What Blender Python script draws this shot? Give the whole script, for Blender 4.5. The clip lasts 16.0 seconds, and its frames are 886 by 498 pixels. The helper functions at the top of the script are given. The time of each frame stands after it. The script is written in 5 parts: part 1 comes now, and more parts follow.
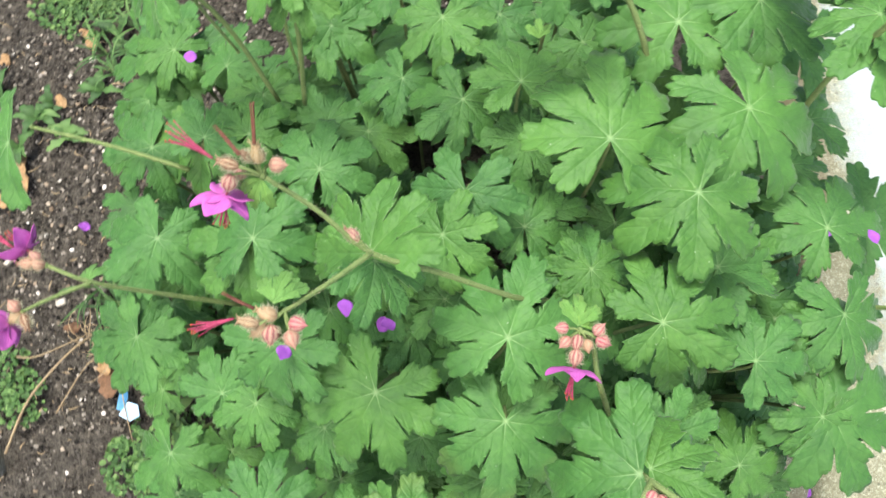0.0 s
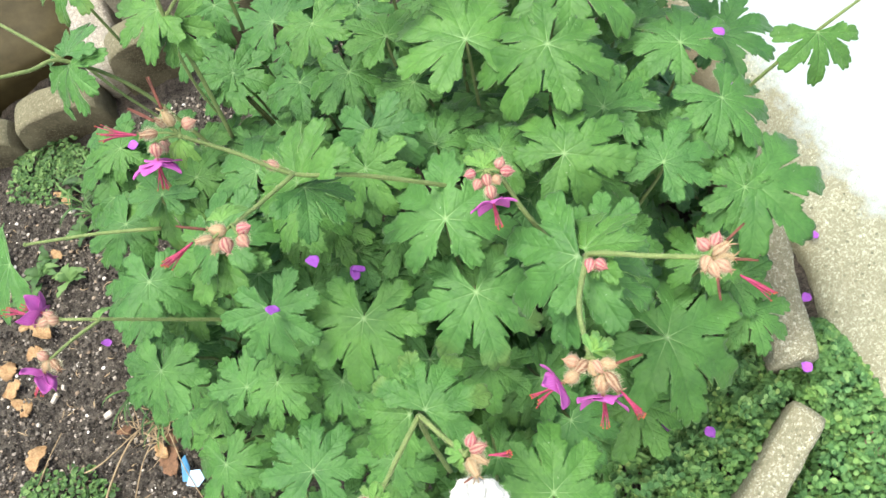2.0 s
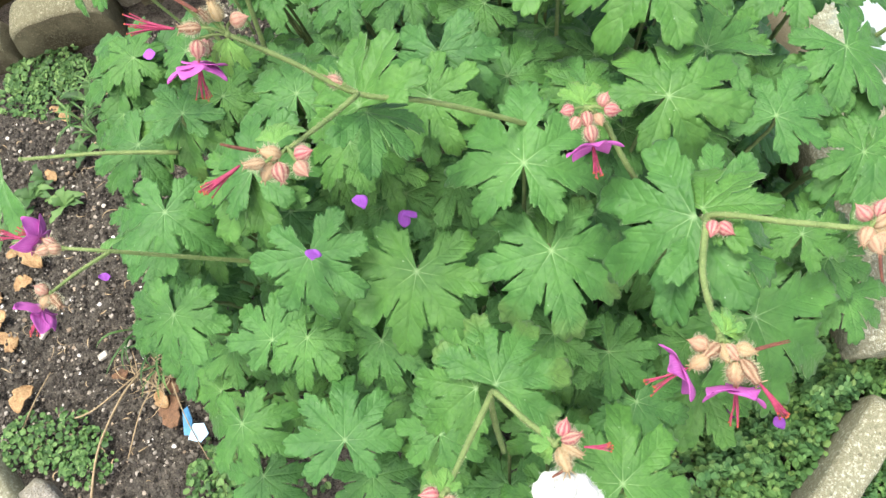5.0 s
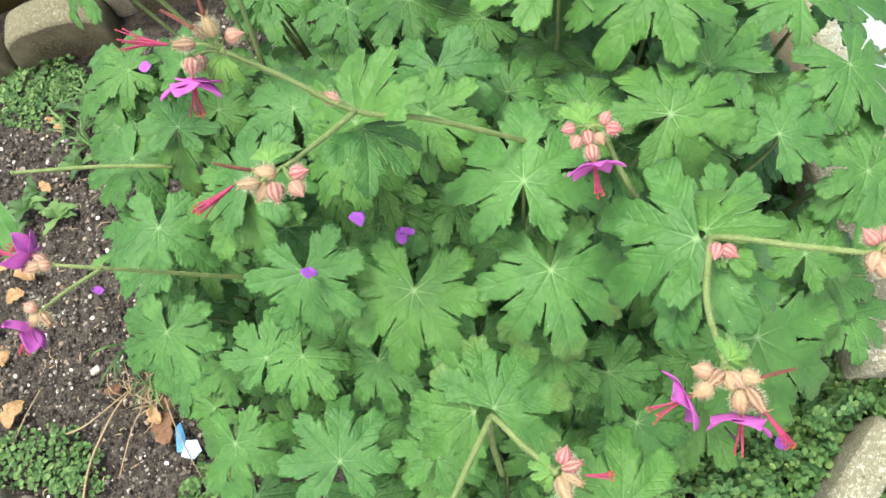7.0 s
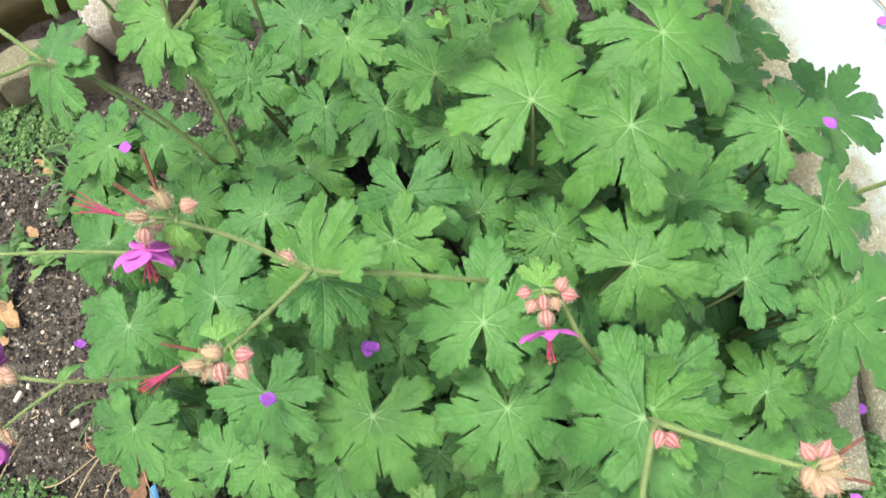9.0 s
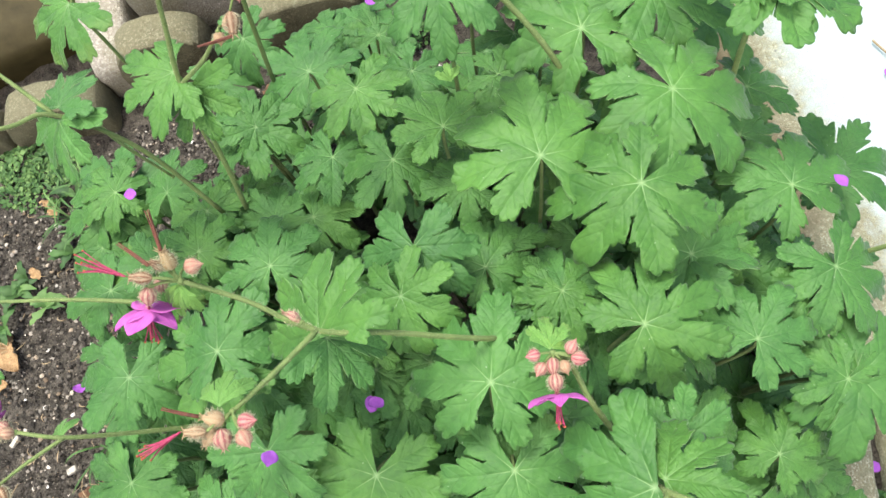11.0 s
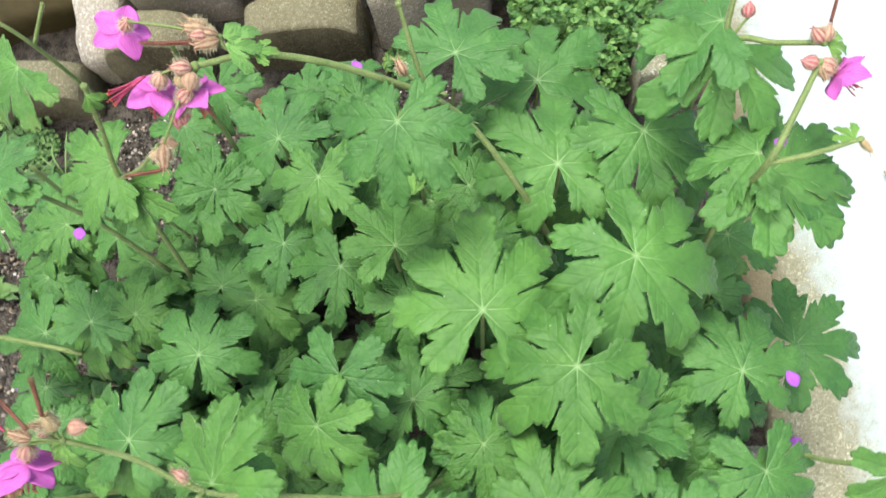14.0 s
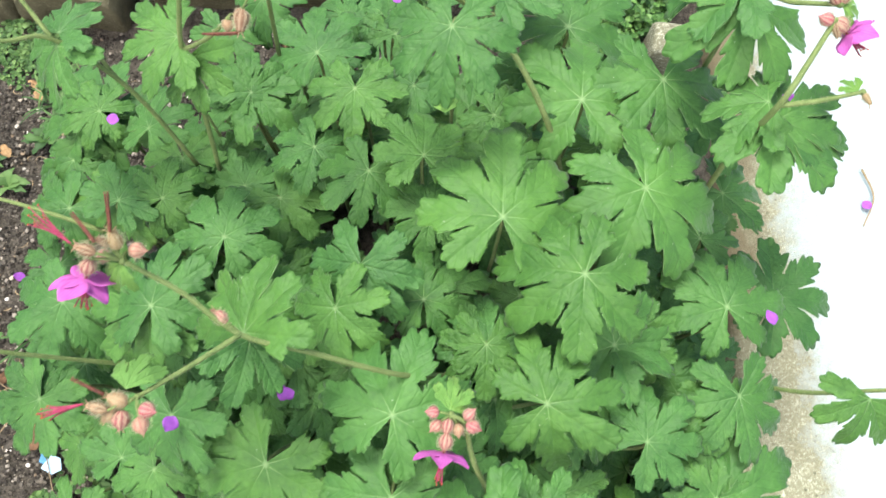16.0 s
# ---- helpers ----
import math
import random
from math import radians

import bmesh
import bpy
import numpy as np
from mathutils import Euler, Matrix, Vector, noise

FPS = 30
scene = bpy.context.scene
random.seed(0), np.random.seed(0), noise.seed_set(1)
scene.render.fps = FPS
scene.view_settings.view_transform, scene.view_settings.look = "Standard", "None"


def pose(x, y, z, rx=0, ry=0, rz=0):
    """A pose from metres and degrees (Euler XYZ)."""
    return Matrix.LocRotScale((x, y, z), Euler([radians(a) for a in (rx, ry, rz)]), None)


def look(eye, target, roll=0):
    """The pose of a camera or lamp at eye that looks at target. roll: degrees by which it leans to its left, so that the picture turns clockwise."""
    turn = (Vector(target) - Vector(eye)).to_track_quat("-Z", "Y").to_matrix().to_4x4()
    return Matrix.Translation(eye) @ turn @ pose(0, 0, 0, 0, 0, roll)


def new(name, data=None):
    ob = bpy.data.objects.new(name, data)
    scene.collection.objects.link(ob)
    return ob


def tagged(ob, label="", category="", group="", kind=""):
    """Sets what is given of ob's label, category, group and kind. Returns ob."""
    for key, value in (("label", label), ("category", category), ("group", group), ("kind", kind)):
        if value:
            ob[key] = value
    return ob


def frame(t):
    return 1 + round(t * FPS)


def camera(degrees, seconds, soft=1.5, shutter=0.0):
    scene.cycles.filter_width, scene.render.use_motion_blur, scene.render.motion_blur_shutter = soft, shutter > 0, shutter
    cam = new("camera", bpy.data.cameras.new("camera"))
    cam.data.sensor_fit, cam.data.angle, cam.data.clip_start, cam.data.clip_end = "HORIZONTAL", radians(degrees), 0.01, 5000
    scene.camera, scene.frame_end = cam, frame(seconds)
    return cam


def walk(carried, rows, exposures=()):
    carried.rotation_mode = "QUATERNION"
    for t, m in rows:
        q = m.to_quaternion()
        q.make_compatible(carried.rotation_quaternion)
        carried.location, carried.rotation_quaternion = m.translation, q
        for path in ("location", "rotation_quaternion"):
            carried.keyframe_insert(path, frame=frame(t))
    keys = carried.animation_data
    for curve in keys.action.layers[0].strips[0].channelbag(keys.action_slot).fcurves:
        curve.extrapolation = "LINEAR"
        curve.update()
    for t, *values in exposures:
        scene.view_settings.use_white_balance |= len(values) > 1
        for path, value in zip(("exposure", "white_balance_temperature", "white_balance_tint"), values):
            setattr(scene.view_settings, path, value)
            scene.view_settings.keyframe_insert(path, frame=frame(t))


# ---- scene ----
from mathutils import geometry

cam = camera(61.2, 16.0, soft=1.5, shutter=0.4)
PATH = [
    (0, (0.003, 0.046, 0.788), (0.004, 0.538, -1.15), 0.4),
    (0.5, (0.012, 0.033, 0.796), (0.056, 0.622, -1.115), -4.7),
    (1, (0.027, -0.038, 0.757), (0.002, 0.679, -1.11), -23.2),
    (1.5, (0.04, -0.118, 0.775), (-0.025, 0.629, -1.08), -28.7),
    (2, (0.045, -0.138, 0.806), (0.015, 0.666, -1.025), -24.6),
    (2.5, (0.014, -0.145, 0.801), (0.019, 0.665, -1.027), -20.5),
    (3, (0.026, -0.142, 0.799), (0.027, 0.646, -1.039), -19.8),
    (3.5, (0.026, -0.141, 0.789), (0.021, 0.643, -1.051), -20.2),
    (4, (0.003, -0.122, 0.757), (-0.005, 0.628, -1.097), -19.2),
    (4.2, (-0.013, -0.113, 0.74), (-0.036, 0.618, -1.121), -20.1),
    (6.5, (-0.014, -0.083, 0.735), (-0.045, 0.585, -1.15), -21.2),
    (7, (-0.012, -0.082, 0.732), (-0.029, 0.621, -1.14), -19.5),
    (7.5, (0.004, -0.06, 0.737), (-0.04, 0.592, -1.153), -21.3),
    (8, (0.021, -0.035, 0.743), (-0.034, 0.602, -1.152), -21.7),
    (8.5, (0.043, -0.013, 0.756), (-0.024, 0.614, -1.142), -21.97),
    (9, (0.052, 0.009, 0.765), (-0.02, 0.64, -1.132), -21.7),
    (9.5, (0.05, 0.028, 0.766), (-0.01, 0.698, -1.117), -20.0),
    (9.7, (0.049, 0.032, 0.771), (-0.005, 0.715, -1.108), -19.3),
    (11.8, (0.055, 0.025, 0.757), (-0.011, 0.738, -1.111), -20.0),
    (12, (0.052, 0.027, 0.756), (-0.017, 0.741, -1.111), -20.1),
    (12.5, (0.044, 0.045, 0.771), (-0.018, 0.754, -1.098), -19.2),
    (13, (0.048, 0.058, 0.787), (-0.009, 0.766, -1.083), -20.1),
    (13.5, (0.092, 0.099, 0.789), (0.007, 0.771, -1.093), -19.2),
    (14, (0.126, 0.155, 0.781), (0.007, 0.706, -1.138), -17.0),
    (14.5, (0.138, 0.175, 0.766), (-0.01, 0.674, -1.166), -15.8),
    (15, (0.12, 0.163, 0.775), (-0.006, 0.67, -1.155), -11.3),
    (15.5, (0.106, 0.122, 0.791), (0.048, 0.65, -1.137), -3.9),
    (16, (0.082, 0.078, 0.8), (0.066, 0.643, -1.119), 0.0),
]
walk(cam, [(t, look(eye, target, roll)) for t, eye, target, roll in PATH], ((0, 1.85), (2, 1.93), (4, 1.97), (7, 1.95), (9, 1.9), (12, 1.85), (13.5, 1.87), (14.4, 1.76), (15, 1.85), (16, 1.83)))
# ---- world, sun and exposure ----
world = bpy.data.worlds.new("overcast_sky")
scene.world = world
world.use_nodes = True
wn = world.node_tree.nodes
sky = wn.new("ShaderNodeTexSky")
sky.sky_type, sky.sun_disc = "NISHITA", False
sky.sun_elevation, sky.sun_rotation = radians(62), radians(200)
sky.air_density, sky.dust_density = 1.0, 4.0
world.node_tree.links.new(sky.outputs[0], wn["Background"].inputs[0])
wn["Background"].inputs[1].default_value = 0.105
sun = new("sun", bpy.data.lights.new("sun", "SUN"))
sun.data.energy, sun.data.angle, sun.data.color = 1.9, radians(22), (1.0, 0.96, 0.9)
sun.matrix_world = look((-0.6, 1.6, 3.2), (0, 0.2, 0))


# ---- materials ----
def material(name, rough=0.7, spec=0.3):
    m = bpy.data.materials.new(name)
    m.use_nodes = True
    nt = m.node_tree
    b = nt.nodes["Principled BSDF"]
    b.inputs["Roughness"].default_value = rough
    b.inputs["Specular IOR Level"].default_value = spec
    return m, nt, b


def node(nt, kind, **sets):
    n = nt.nodes.new("ShaderNode" + kind)
    for k, v in sets.items():
        if k in n.inputs:
            n.inputs[k].default_value = v
    return n


def mathn(nt, op, a, b=None, clamp=False):
    n = nt.nodes.new("ShaderNodeMath")
    n.operation, n.use_clamp = op, clamp
    for i, v in enumerate((a, b)):
        if v is None:
            continue
        if isinstance(v, (int, float)):
            n.inputs[i].default_value = v
        else:
            nt.links.new(v, n.inputs[i])
    return n.outputs[0]


def ramp(nt, fac, stops):
    n = nt.nodes.new("ShaderNodeValToRGB")
    e = n.color_ramp.elements
    while len(e) < len(stops):
        e.new(0.5)
    for el, (p, c) in zip(e, stops):
        el.position, el.color = p, (*c, 1) if len(c) == 3 else c
    nt.links.new(fac, n.inputs[0])
    return n.outputs[0]


def mixc(nt, fac, a, b, mode="MIX"):
    n = nt.nodes.new("ShaderNodeMix")
    n.data_type, n.blend_type = "RGBA", mode
    for i, v in ((0, fac), (6, a), (7, b)):
        if isinstance(v, (int, float)):
            n.inputs[i].default_value = v
        elif isinstance(v, tuple):
            n.inputs[i].default_value = (*v, 1)
        else:
            nt.links.new(v, n.inputs[i])
    return n.outputs[2]


def noise_of(nt, coord, scale, detail=4.0, rough=0.6):
    n = node(nt, "TexNoise", Scale=scale, Detail=detail, Roughness=rough)
    nt.links.new(coord, n.inputs["Vector"])
    return n.outputs[0]


def coords(nt, which="Object"):
    return nt.nodes.new("ShaderNodeTexCoord").outputs[which]


def bump(nt, b, height, strength=0.3, dist=0.002):
    n = node(nt, "Bump", Strength=strength, Distance=dist)
    nt.links.new(height, n.inputs["Height"])
    nt.links.new(n.outputs[0], b.inputs["Normal"])


def simple(name, dark, light, scale=60.0, rough=0.7, relief=0.3, spec=0.3, world_space=True, dist=0.002):
    m, nt, b = material(name, rough, spec)
    c = nt.nodes.new("ShaderNodeNewGeometry").outputs["Position"] if world_space else coords(nt)
    fine, big = noise_of(nt, c, scale * 6), noise_of(nt, c, scale)
    f = mathn(nt, "ADD", mathn(nt, "MULTIPLY", fine, 0.5), mathn(nt, "MULTIPLY", big, 0.5))
    nt.links.new(ramp(nt, f, [(0.36, dark), (0.64, light)]), b.inputs["Base Color"])
    bump(nt, b, fine, relief, dist)
    return m


def leaf_material(name, dark, light, vein, through_share=0.08):
    """Green blade with veins drawn in each lobe's own coordinates (UV: across, along), radius 1."""
    m, nt, b = material(name, 0.56, 0.28)
    b.inputs["Sheen Weight"].default_value, b.inputs["Sheen Roughness"].default_value = 0.07, 0.4
    c = coords(nt)
    info = nt.nodes.new("ShaderNodeObjectInfo").outputs["Random"]
    shift = nt.nodes.new("ShaderNodeVectorMath")
    shift.operation = "ADD"
    comb = nt.nodes.new("ShaderNodeCombineXYZ")
    nt.links.new(mathn(nt, "MULTIPLY", info, 37.0), comb.inputs[2])
    nt.links.new(c, shift.inputs[0])
    nt.links.new(comb.outputs[0], shift.inputs[1])
    c = shift.outputs[0]
    fine, big = noise_of(nt, c, 16.0), noise_of(nt, c, 2.0, 3.0)
    tone = mathn(nt, "ADD", mathn(nt, "MULTIPLY", big, 0.5), mathn(nt, "ADD", mathn(nt, "MULTIPLY", fine, 0.2), mathn(nt, "ADD", 0.025, mathn(nt, "MULTIPLY", info, 0.10))))
    col = ramp(nt, tone, [(0.22, dark), (0.64, light)])
    hue = mathn(nt, "FRACT", mathn(nt, "MULTIPLY", info, 7.31))
    col = mixc(nt, ramp(nt, hue, [(0.5, (0, 0, 0)), (1.0, (0.9, 0.9, 0.9))]), col, mixc(nt, 1.0, col, (1.10, 1.03, 0.90), "MULTIPLY"))
    col = mixc(nt, ramp(nt, hue, [(0.0, (0.9, 0.9, 0.9)), (0.4, (0, 0, 0))]), col, mixc(nt, 1.0, col, (0.90, 0.95, 1.10), "MULTIPLY"))
    sep = nt.nodes.new("ShaderNodeSeparateXYZ")
    nt.links.new(coords(nt, "UV"), sep.inputs[0])
    wob = mathn(nt, "MULTIPLY", mathn(nt, "SUBTRACT", noise_of(nt, c, 6.0, 2.0), 0.5), 0.03)
    u = sep.outputs[1]
    v = mathn(nt, "ABSOLUTE", mathn(nt, "ADD", sep.outputs[0], mathn(nt, "MULTIPLY", wob, u)))
    width = mathn(nt, "SUBTRACT", 0.0115, mathn(nt, "MULTIPLY", u, 0.009))
    main = mathn(nt, "SUBTRACT", 1.0, mathn(nt, "DIVIDE", v, width), clamp=True)
    trough = mathn(nt, "SUBTRACT", 1.0, mathn(nt, "DIVIDE", v, 0.035), clamp=True)
    branch = mathn(nt, "ADD", mathn(nt, "SUBTRACT", u, mathn(nt, "MULTIPLY", v, 1.25)), wob)
    saw = mathn(nt, "PINGPONG", branch, 0.085)
    side = mathn(nt, "SUBTRACT", 1.0, mathn(nt, "DIVIDE", saw, 0.010), clamp=True)
    dip = mathn(nt, "SUBTRACT", 1.0, mathn(nt, "DIVIDE", saw, 0.03), clamp=True)
    fade = mathn(nt, "SUBTRACT", 1.0, mathn(nt, "MULTIPLY", u, 2.9), clamp=True)
    r2 = mathn(nt, "SQRT", mathn(nt, "ADD", mathn(nt, "MULTIPLY", u, u), mathn(nt, "MULTIPLY", v, v)))
    star = mathn(nt, "SUBTRACT", 1.0, mathn(nt, "MULTIPLY", r2, 16.0), clamp=True)
    pale = mathn(nt, "MAXIMUM", mathn(nt, "MULTIPLY", main, mathn(nt, "ADD", fade, 0.04)), star)
    pale = mathn(nt, "ADD", pale, mathn(nt, "MULTIPLY", side, 0.022), clamp=True)
    col = mixc(nt, mathn(nt, "MULTIPLY", pale, 0.5), col, vein)
    speck = ramp(nt, noise_of(nt, c, 30.0, 2.0), [(0.70, (0, 0, 0)), (0.78, (1, 1, 1))])
    col = mixc(nt, mathn(nt, "MULTIPLY", speck, 0.3), col, (0.16, 0.24, 0.08))
    dot = node(nt, "TexVoronoi", Scale=15.0)
    nt.links.new(c, dot.inputs["Vector"])
    rare = nt.nodes.new("ShaderNodeSeparateColor")
    nt.links.new(dot.outputs["Color"], rare.inputs[0])
    white = mathn(nt, "MULTIPLY", mathn(nt, "LESS_THAN", dot.outputs["Distance"], 0.09), mathn(nt, "GREATER_THAN", rare.outputs[0], 0.93))
    col = mixc(nt, mathn(nt, "MULTIPLY", white, 0.7), col, (0.5, 0.55, 0.46))
    black = mathn(nt, "MULTIPLY", mathn(nt, "LESS_THAN", dot.outputs["Distance"], 0.11), mathn(nt, "LESS_THAN", rare.outputs[1], 0.035))
    col = mixc(nt, mathn(nt, "MULTIPLY", black, 0.8), col, (0.025, 0.02, 0.012))
    scorch = mathn(nt, "MULTIPLY", mathn(nt, "GREATER_THAN", mathn(nt, "FRACT", mathn(nt, "MULTIPLY", info, 23.7)), 0.96), ramp(nt, mathn(nt, "ADD", mathn(nt, "MULTIPLY", u, 0.5), mathn(nt, "MULTIPLY", big, 0.6)), [(0.70, (0, 0, 0)), (0.84, (0.16, 0.16, 0.16))]))
    col = mixc(nt, scorch, col, (0.17, 0.135, 0.045))
    nt.links.new(col, b.inputs["Base Color"])
    cell = node(nt, "TexVoronoi", Scale=13.0)
    nt.links.new(c, cell.inputs["Vector"])
    puff = mathn(nt, "SUBTRACT", mathn(nt, "MULTIPLY", fine, 0.25), mathn(nt, "MULTIPLY", cell.outputs["Distance"], 0.5))
    height = mathn(nt, "SUBTRACT", puff, mathn(nt, "ADD", mathn(nt, "MULTIPLY", dip, 0.24), mathn(nt, "MULTIPLY", trough, 0.55)))
    bump(nt, b, height, 0.5, 0.0022)
    tr = nt.nodes.new("ShaderNodeBsdfTranslucent")
    nt.links.new(mixc(nt, 1.0, col, (1.25, 1.3, 0.55), "MULTIPLY"), tr.inputs[0])
    mix = nt.nodes.new("ShaderNodeMixShader")
    mix.inputs[0].default_value = through_share
    nt.links.new(b.outputs[0], mix.inputs[1])
    nt.links.new(tr.outputs[0], mix.inputs[2])
    nt.links.new(mix.outputs[0], nt.nodes["Material Output"].inputs[0])
    return m


LEAF = leaf_material("geranium_leaf", (0.0225, 0.083, 0.0155), (0.073, 0.188, 0.034), (0.30, 0.43, 0.20))
YOUNG = leaf_material("young_leaf", (0.09, 0.22, 0.04), (0.16, 0.31, 0.07), (0.28, 0.43, 0.17), 0.2)
STEM = simple("hairy_green_stem", (0.09, 0.138, 0.038), (0.17, 0.225, 0.075), 120, 0.75, 0.5)
PETIOLE = simple("leaf_stalk_green", (0.06, 0.10, 0.028), (0.13, 0.17, 0.06), 120, 0.75, 0.4)


# ---- building helpers ----
def mesh_of(name, bm, mat=None, smooth=True):
    me = bpy.data.meshes.new(name)
    bm.normal_update()
    bm.to_mesh(me)
    bm.free()
    for m in (mat if isinstance(mat, (list, tuple)) else [mat]):
        if m:
            me.materials.append(m)
    if smooth:
        me.polygons.foreach_set("use_smooth", [True] * len(me.polygons))
    return me


BASIS = {}


def put(name, me, m=Matrix(), parent=None, label=""):
    """A mesh object at the world pose m, under parent if given."""
    ob = new(name, me)
    if parent:
        ob.parent = parent
        ob.matrix_basis = BASIS[parent.name].inverted() @ m
    else:
        ob.matrix_basis = m
    BASIS[ob.name] = m.copy()
    return tagged(ob, label)


def part(name, bm, mat, parent, label="", smooth=True):
    return put(name, mesh_of(name, bm, mat, smooth), Matrix(), parent, label)


def empty(name, at, label, category, group=""):
    ob = new(name)
    ob.matrix_basis = Matrix.Translation(at)
    BASIS[ob.name] = ob.matrix_basis.copy()
    return tagged(ob, label, category, group)


def spline(pts, steps=5):
    """A smooth run of points through pts."""
    p = [Vector(q) for q in pts]
    if len(p) == 2:
        return [p[0].lerp(p[1], i / steps) for i in range(steps + 1)]
    p = [p[0] * 2 - p[1], *p, p[-1] * 2 - p[-2]]
    out = []
    for a, b, c, d in zip(p, p[1:], p[2:], p[3:]):
        for i in range(steps):
            t = i / steps
            out.append(0.5 * (2 * b + (c - a) * t + (2 * a - 5 * b + 4 * c - d) * t * t + (3 * b - a - 3 * c + d) * t ** 3))
    return out + [p[-2]]


def tube(bm, pts, r0, r1, sides=6, mat=0, cap=True):
    n = len(pts)
    rings = []
    for i, p in enumerate(pts):
        d = (pts[min(i + 1, n - 1)] - pts[max(i - 1, 0)]).normalized()
        u = d.orthogonal().normalized()
        if rings:
            u = (last - d * last.dot(d)).normalized()
        last = u
        v = d.cross(u)
        r = r0 + (r1 - r0) * i / (n - 1)
        rings.append([bm.verts.new(p + (u * math.cos(k * math.tau / sides) + v * math.sin(k * math.tau / sides)) * r) for k in range(sides)])
    for a, b in zip(rings, rings[1:]):
        for k in range(sides):
            bm.faces.new((a[k], a[(k + 1) % sides], b[(k + 1) % sides], b[k])).material_index = mat
    if cap:
        bm.faces.new(rings[0][::-1]).material_index = mat
        bm.faces.new(rings[-1]).material_index = mat


def lobed_blade(seed, lobes=7, droop=0.14, fold=0.10, step=47, curl=1.0):
    """A palmate blade of radius 1, stalk at the origin, middle lobe along +y; each lobe is a wedge of three round-toothed lobules."""
    rng = random.Random(seed)
    half = lobes // 2
    step = radians(step)
    reach = {0: 1.15, 1: 1.14, 2: 1.06, 3: 0.90}
    mids = [step * k + rng.uniform(-0.06, 0.06) for k in range(-half, half + 1)]
    longs = [reach[abs(k)] * rng.uniform(0.92, 1.05) for k in range(-half, half + 1)]
    ends = [mids[0] - step * 0.56] + [(p + q) / 2 for p, q in zip(mids, mids[1:])] + [mids[-1] + step * 0.56]
    outline = []
    for k, (mid, long) in enumerate(zip(mids, longs)):
        hub = rng.uniform(0.37, 0.45)
        lobules = [(rng.uniform(-5, 5), rng.uniform(0.93, 1.0) - hub, rng.uniform(29, 34)), (-rng.uniform(43, 51), rng.uniform(0.30, 0.38), rng.uniform(20, 25)), (rng.uniform(43, 51), rng.uniform(0.30, 0.38), rng.uniform(20, 25))]
        shift, pitch = rng.uniform(0, 16), rng.uniform(15, 19)
        depth, slit = rng.uniform(0.065, 0.10), rng.uniform(0.03, 0.12)
        for i in range(-34, 35):
            phi = i * 3.15
            base = 0.15 + 0.135 * min(1.0, max(0.0, 1 - (abs(phi) - 58) / 42))
            rho = base
            for at, top, w in lobules:
                d = abs(phi - at) / w
                if d < 1:
                    rho = max(rho, base + (top - base) * (1 - d ** 3.4))
            if abs(phi) < 92:
                rho += depth * (abs(math.cos(math.pi * (phi + shift) / pitch)) ** 0.6 - 0.72)
            x, y = rho * math.sin(radians(phi)), hub + rho * math.cos(radians(phi))
            a, r = mid + math.atan2(x, y), math.hypot(x, y) * long
            gap = 0.014 + slit * max(0.0, r - 0.38)
            outline.append((min(ends[k + 1] - gap, max(ends[k] + gap, a)), r))
    outline.append((math.pi, 0.035))
    flat = [Vector((math.sin(a) * r, math.cos(a) * r)) for a, r in outline]
    edges = [(i, (i + 1) % len(flat)) for i in range(len(flat))]
    inner = [Vector((0, 0))]
    for mid, long in zip(mids, longs):
        inner += [Vector((math.sin(mid), math.cos(mid))) * long * t for t in (0.1, 0.18, 0.27, 0.36, 0.45, 0.54, 0.63, 0.72, 0.81, 0.89)]
    for j in range(-17, 18):
        for i in range(-17, 18):
            inner.append(Vector(((i + 0.5 * (j % 2)) * 0.07 + rng.uniform(-0.01, 0.01), j * 0.061 + rng.uniform(-0.01, 0.01))))
    pts, _, tris = geometry.delaunay_2d_cdt(flat + inner, edges, [], 1, 1e-5)[:3]
    tilts = [curl * rng.uniform(-0.34, 0.16) for _ in mids]
    tips = [curl * rng.uniform(-0.42, 0.10) for _ in mids]
    cup, axis = rng.uniform(-0.22, 0.14), rng.uniform(0, math.pi)
    p1, p2, p3 = rng.uniform(0, 6), rng.uniform(0, 6), rng.uniform(0, 6)

    def height(x, y):
        a, r = math.atan2(x, y), math.hypot(x, y)
        k = min(lobes - 1, sum(a > e for e in ends[1:-1]))
        f = (a - mids[k]) / (step * 0.5)
        j = min(lobes - 1, max(0, k + (1 if f > 0 else -1)))
        w = 0.5 * min(1.0, abs(f)) ** 3
        lean, tip = tilts[k] * (1 - w) + tilts[j] * w, tips[k] * (1 - w) + tips[j] * w
        out = max(0.0, r - 0.22)
        z = lean * out ** 1.4 + tip * max(0.0, r - 0.62) ** 1.7 - droop * r ** 2.4 + fold * r * min(1.2, abs(f)) ** 1.4
        z += 0.030 * r * r * math.sin(5 * a + 6 * r + p1) + 0.020 * r * math.sin(13 * r + 7 * a + p2) + 0.016 * r * math.sin(19 * x + p3) * math.sin(17 * y + p2)
        return z + cup * (r * math.cos(a - axis)) ** 2

    bm = bmesh.new()
    uv = bm.loops.layers.uv.new("lobe")
    top = [bm.verts.new((p.x, p.y, height(p.x, p.y))) for p in pts]
    low = [bm.verts.new((p.x * 0.988, p.y * 0.988, height(p.x, p.y) - 0.011)) for p in pts]
    rim = {}
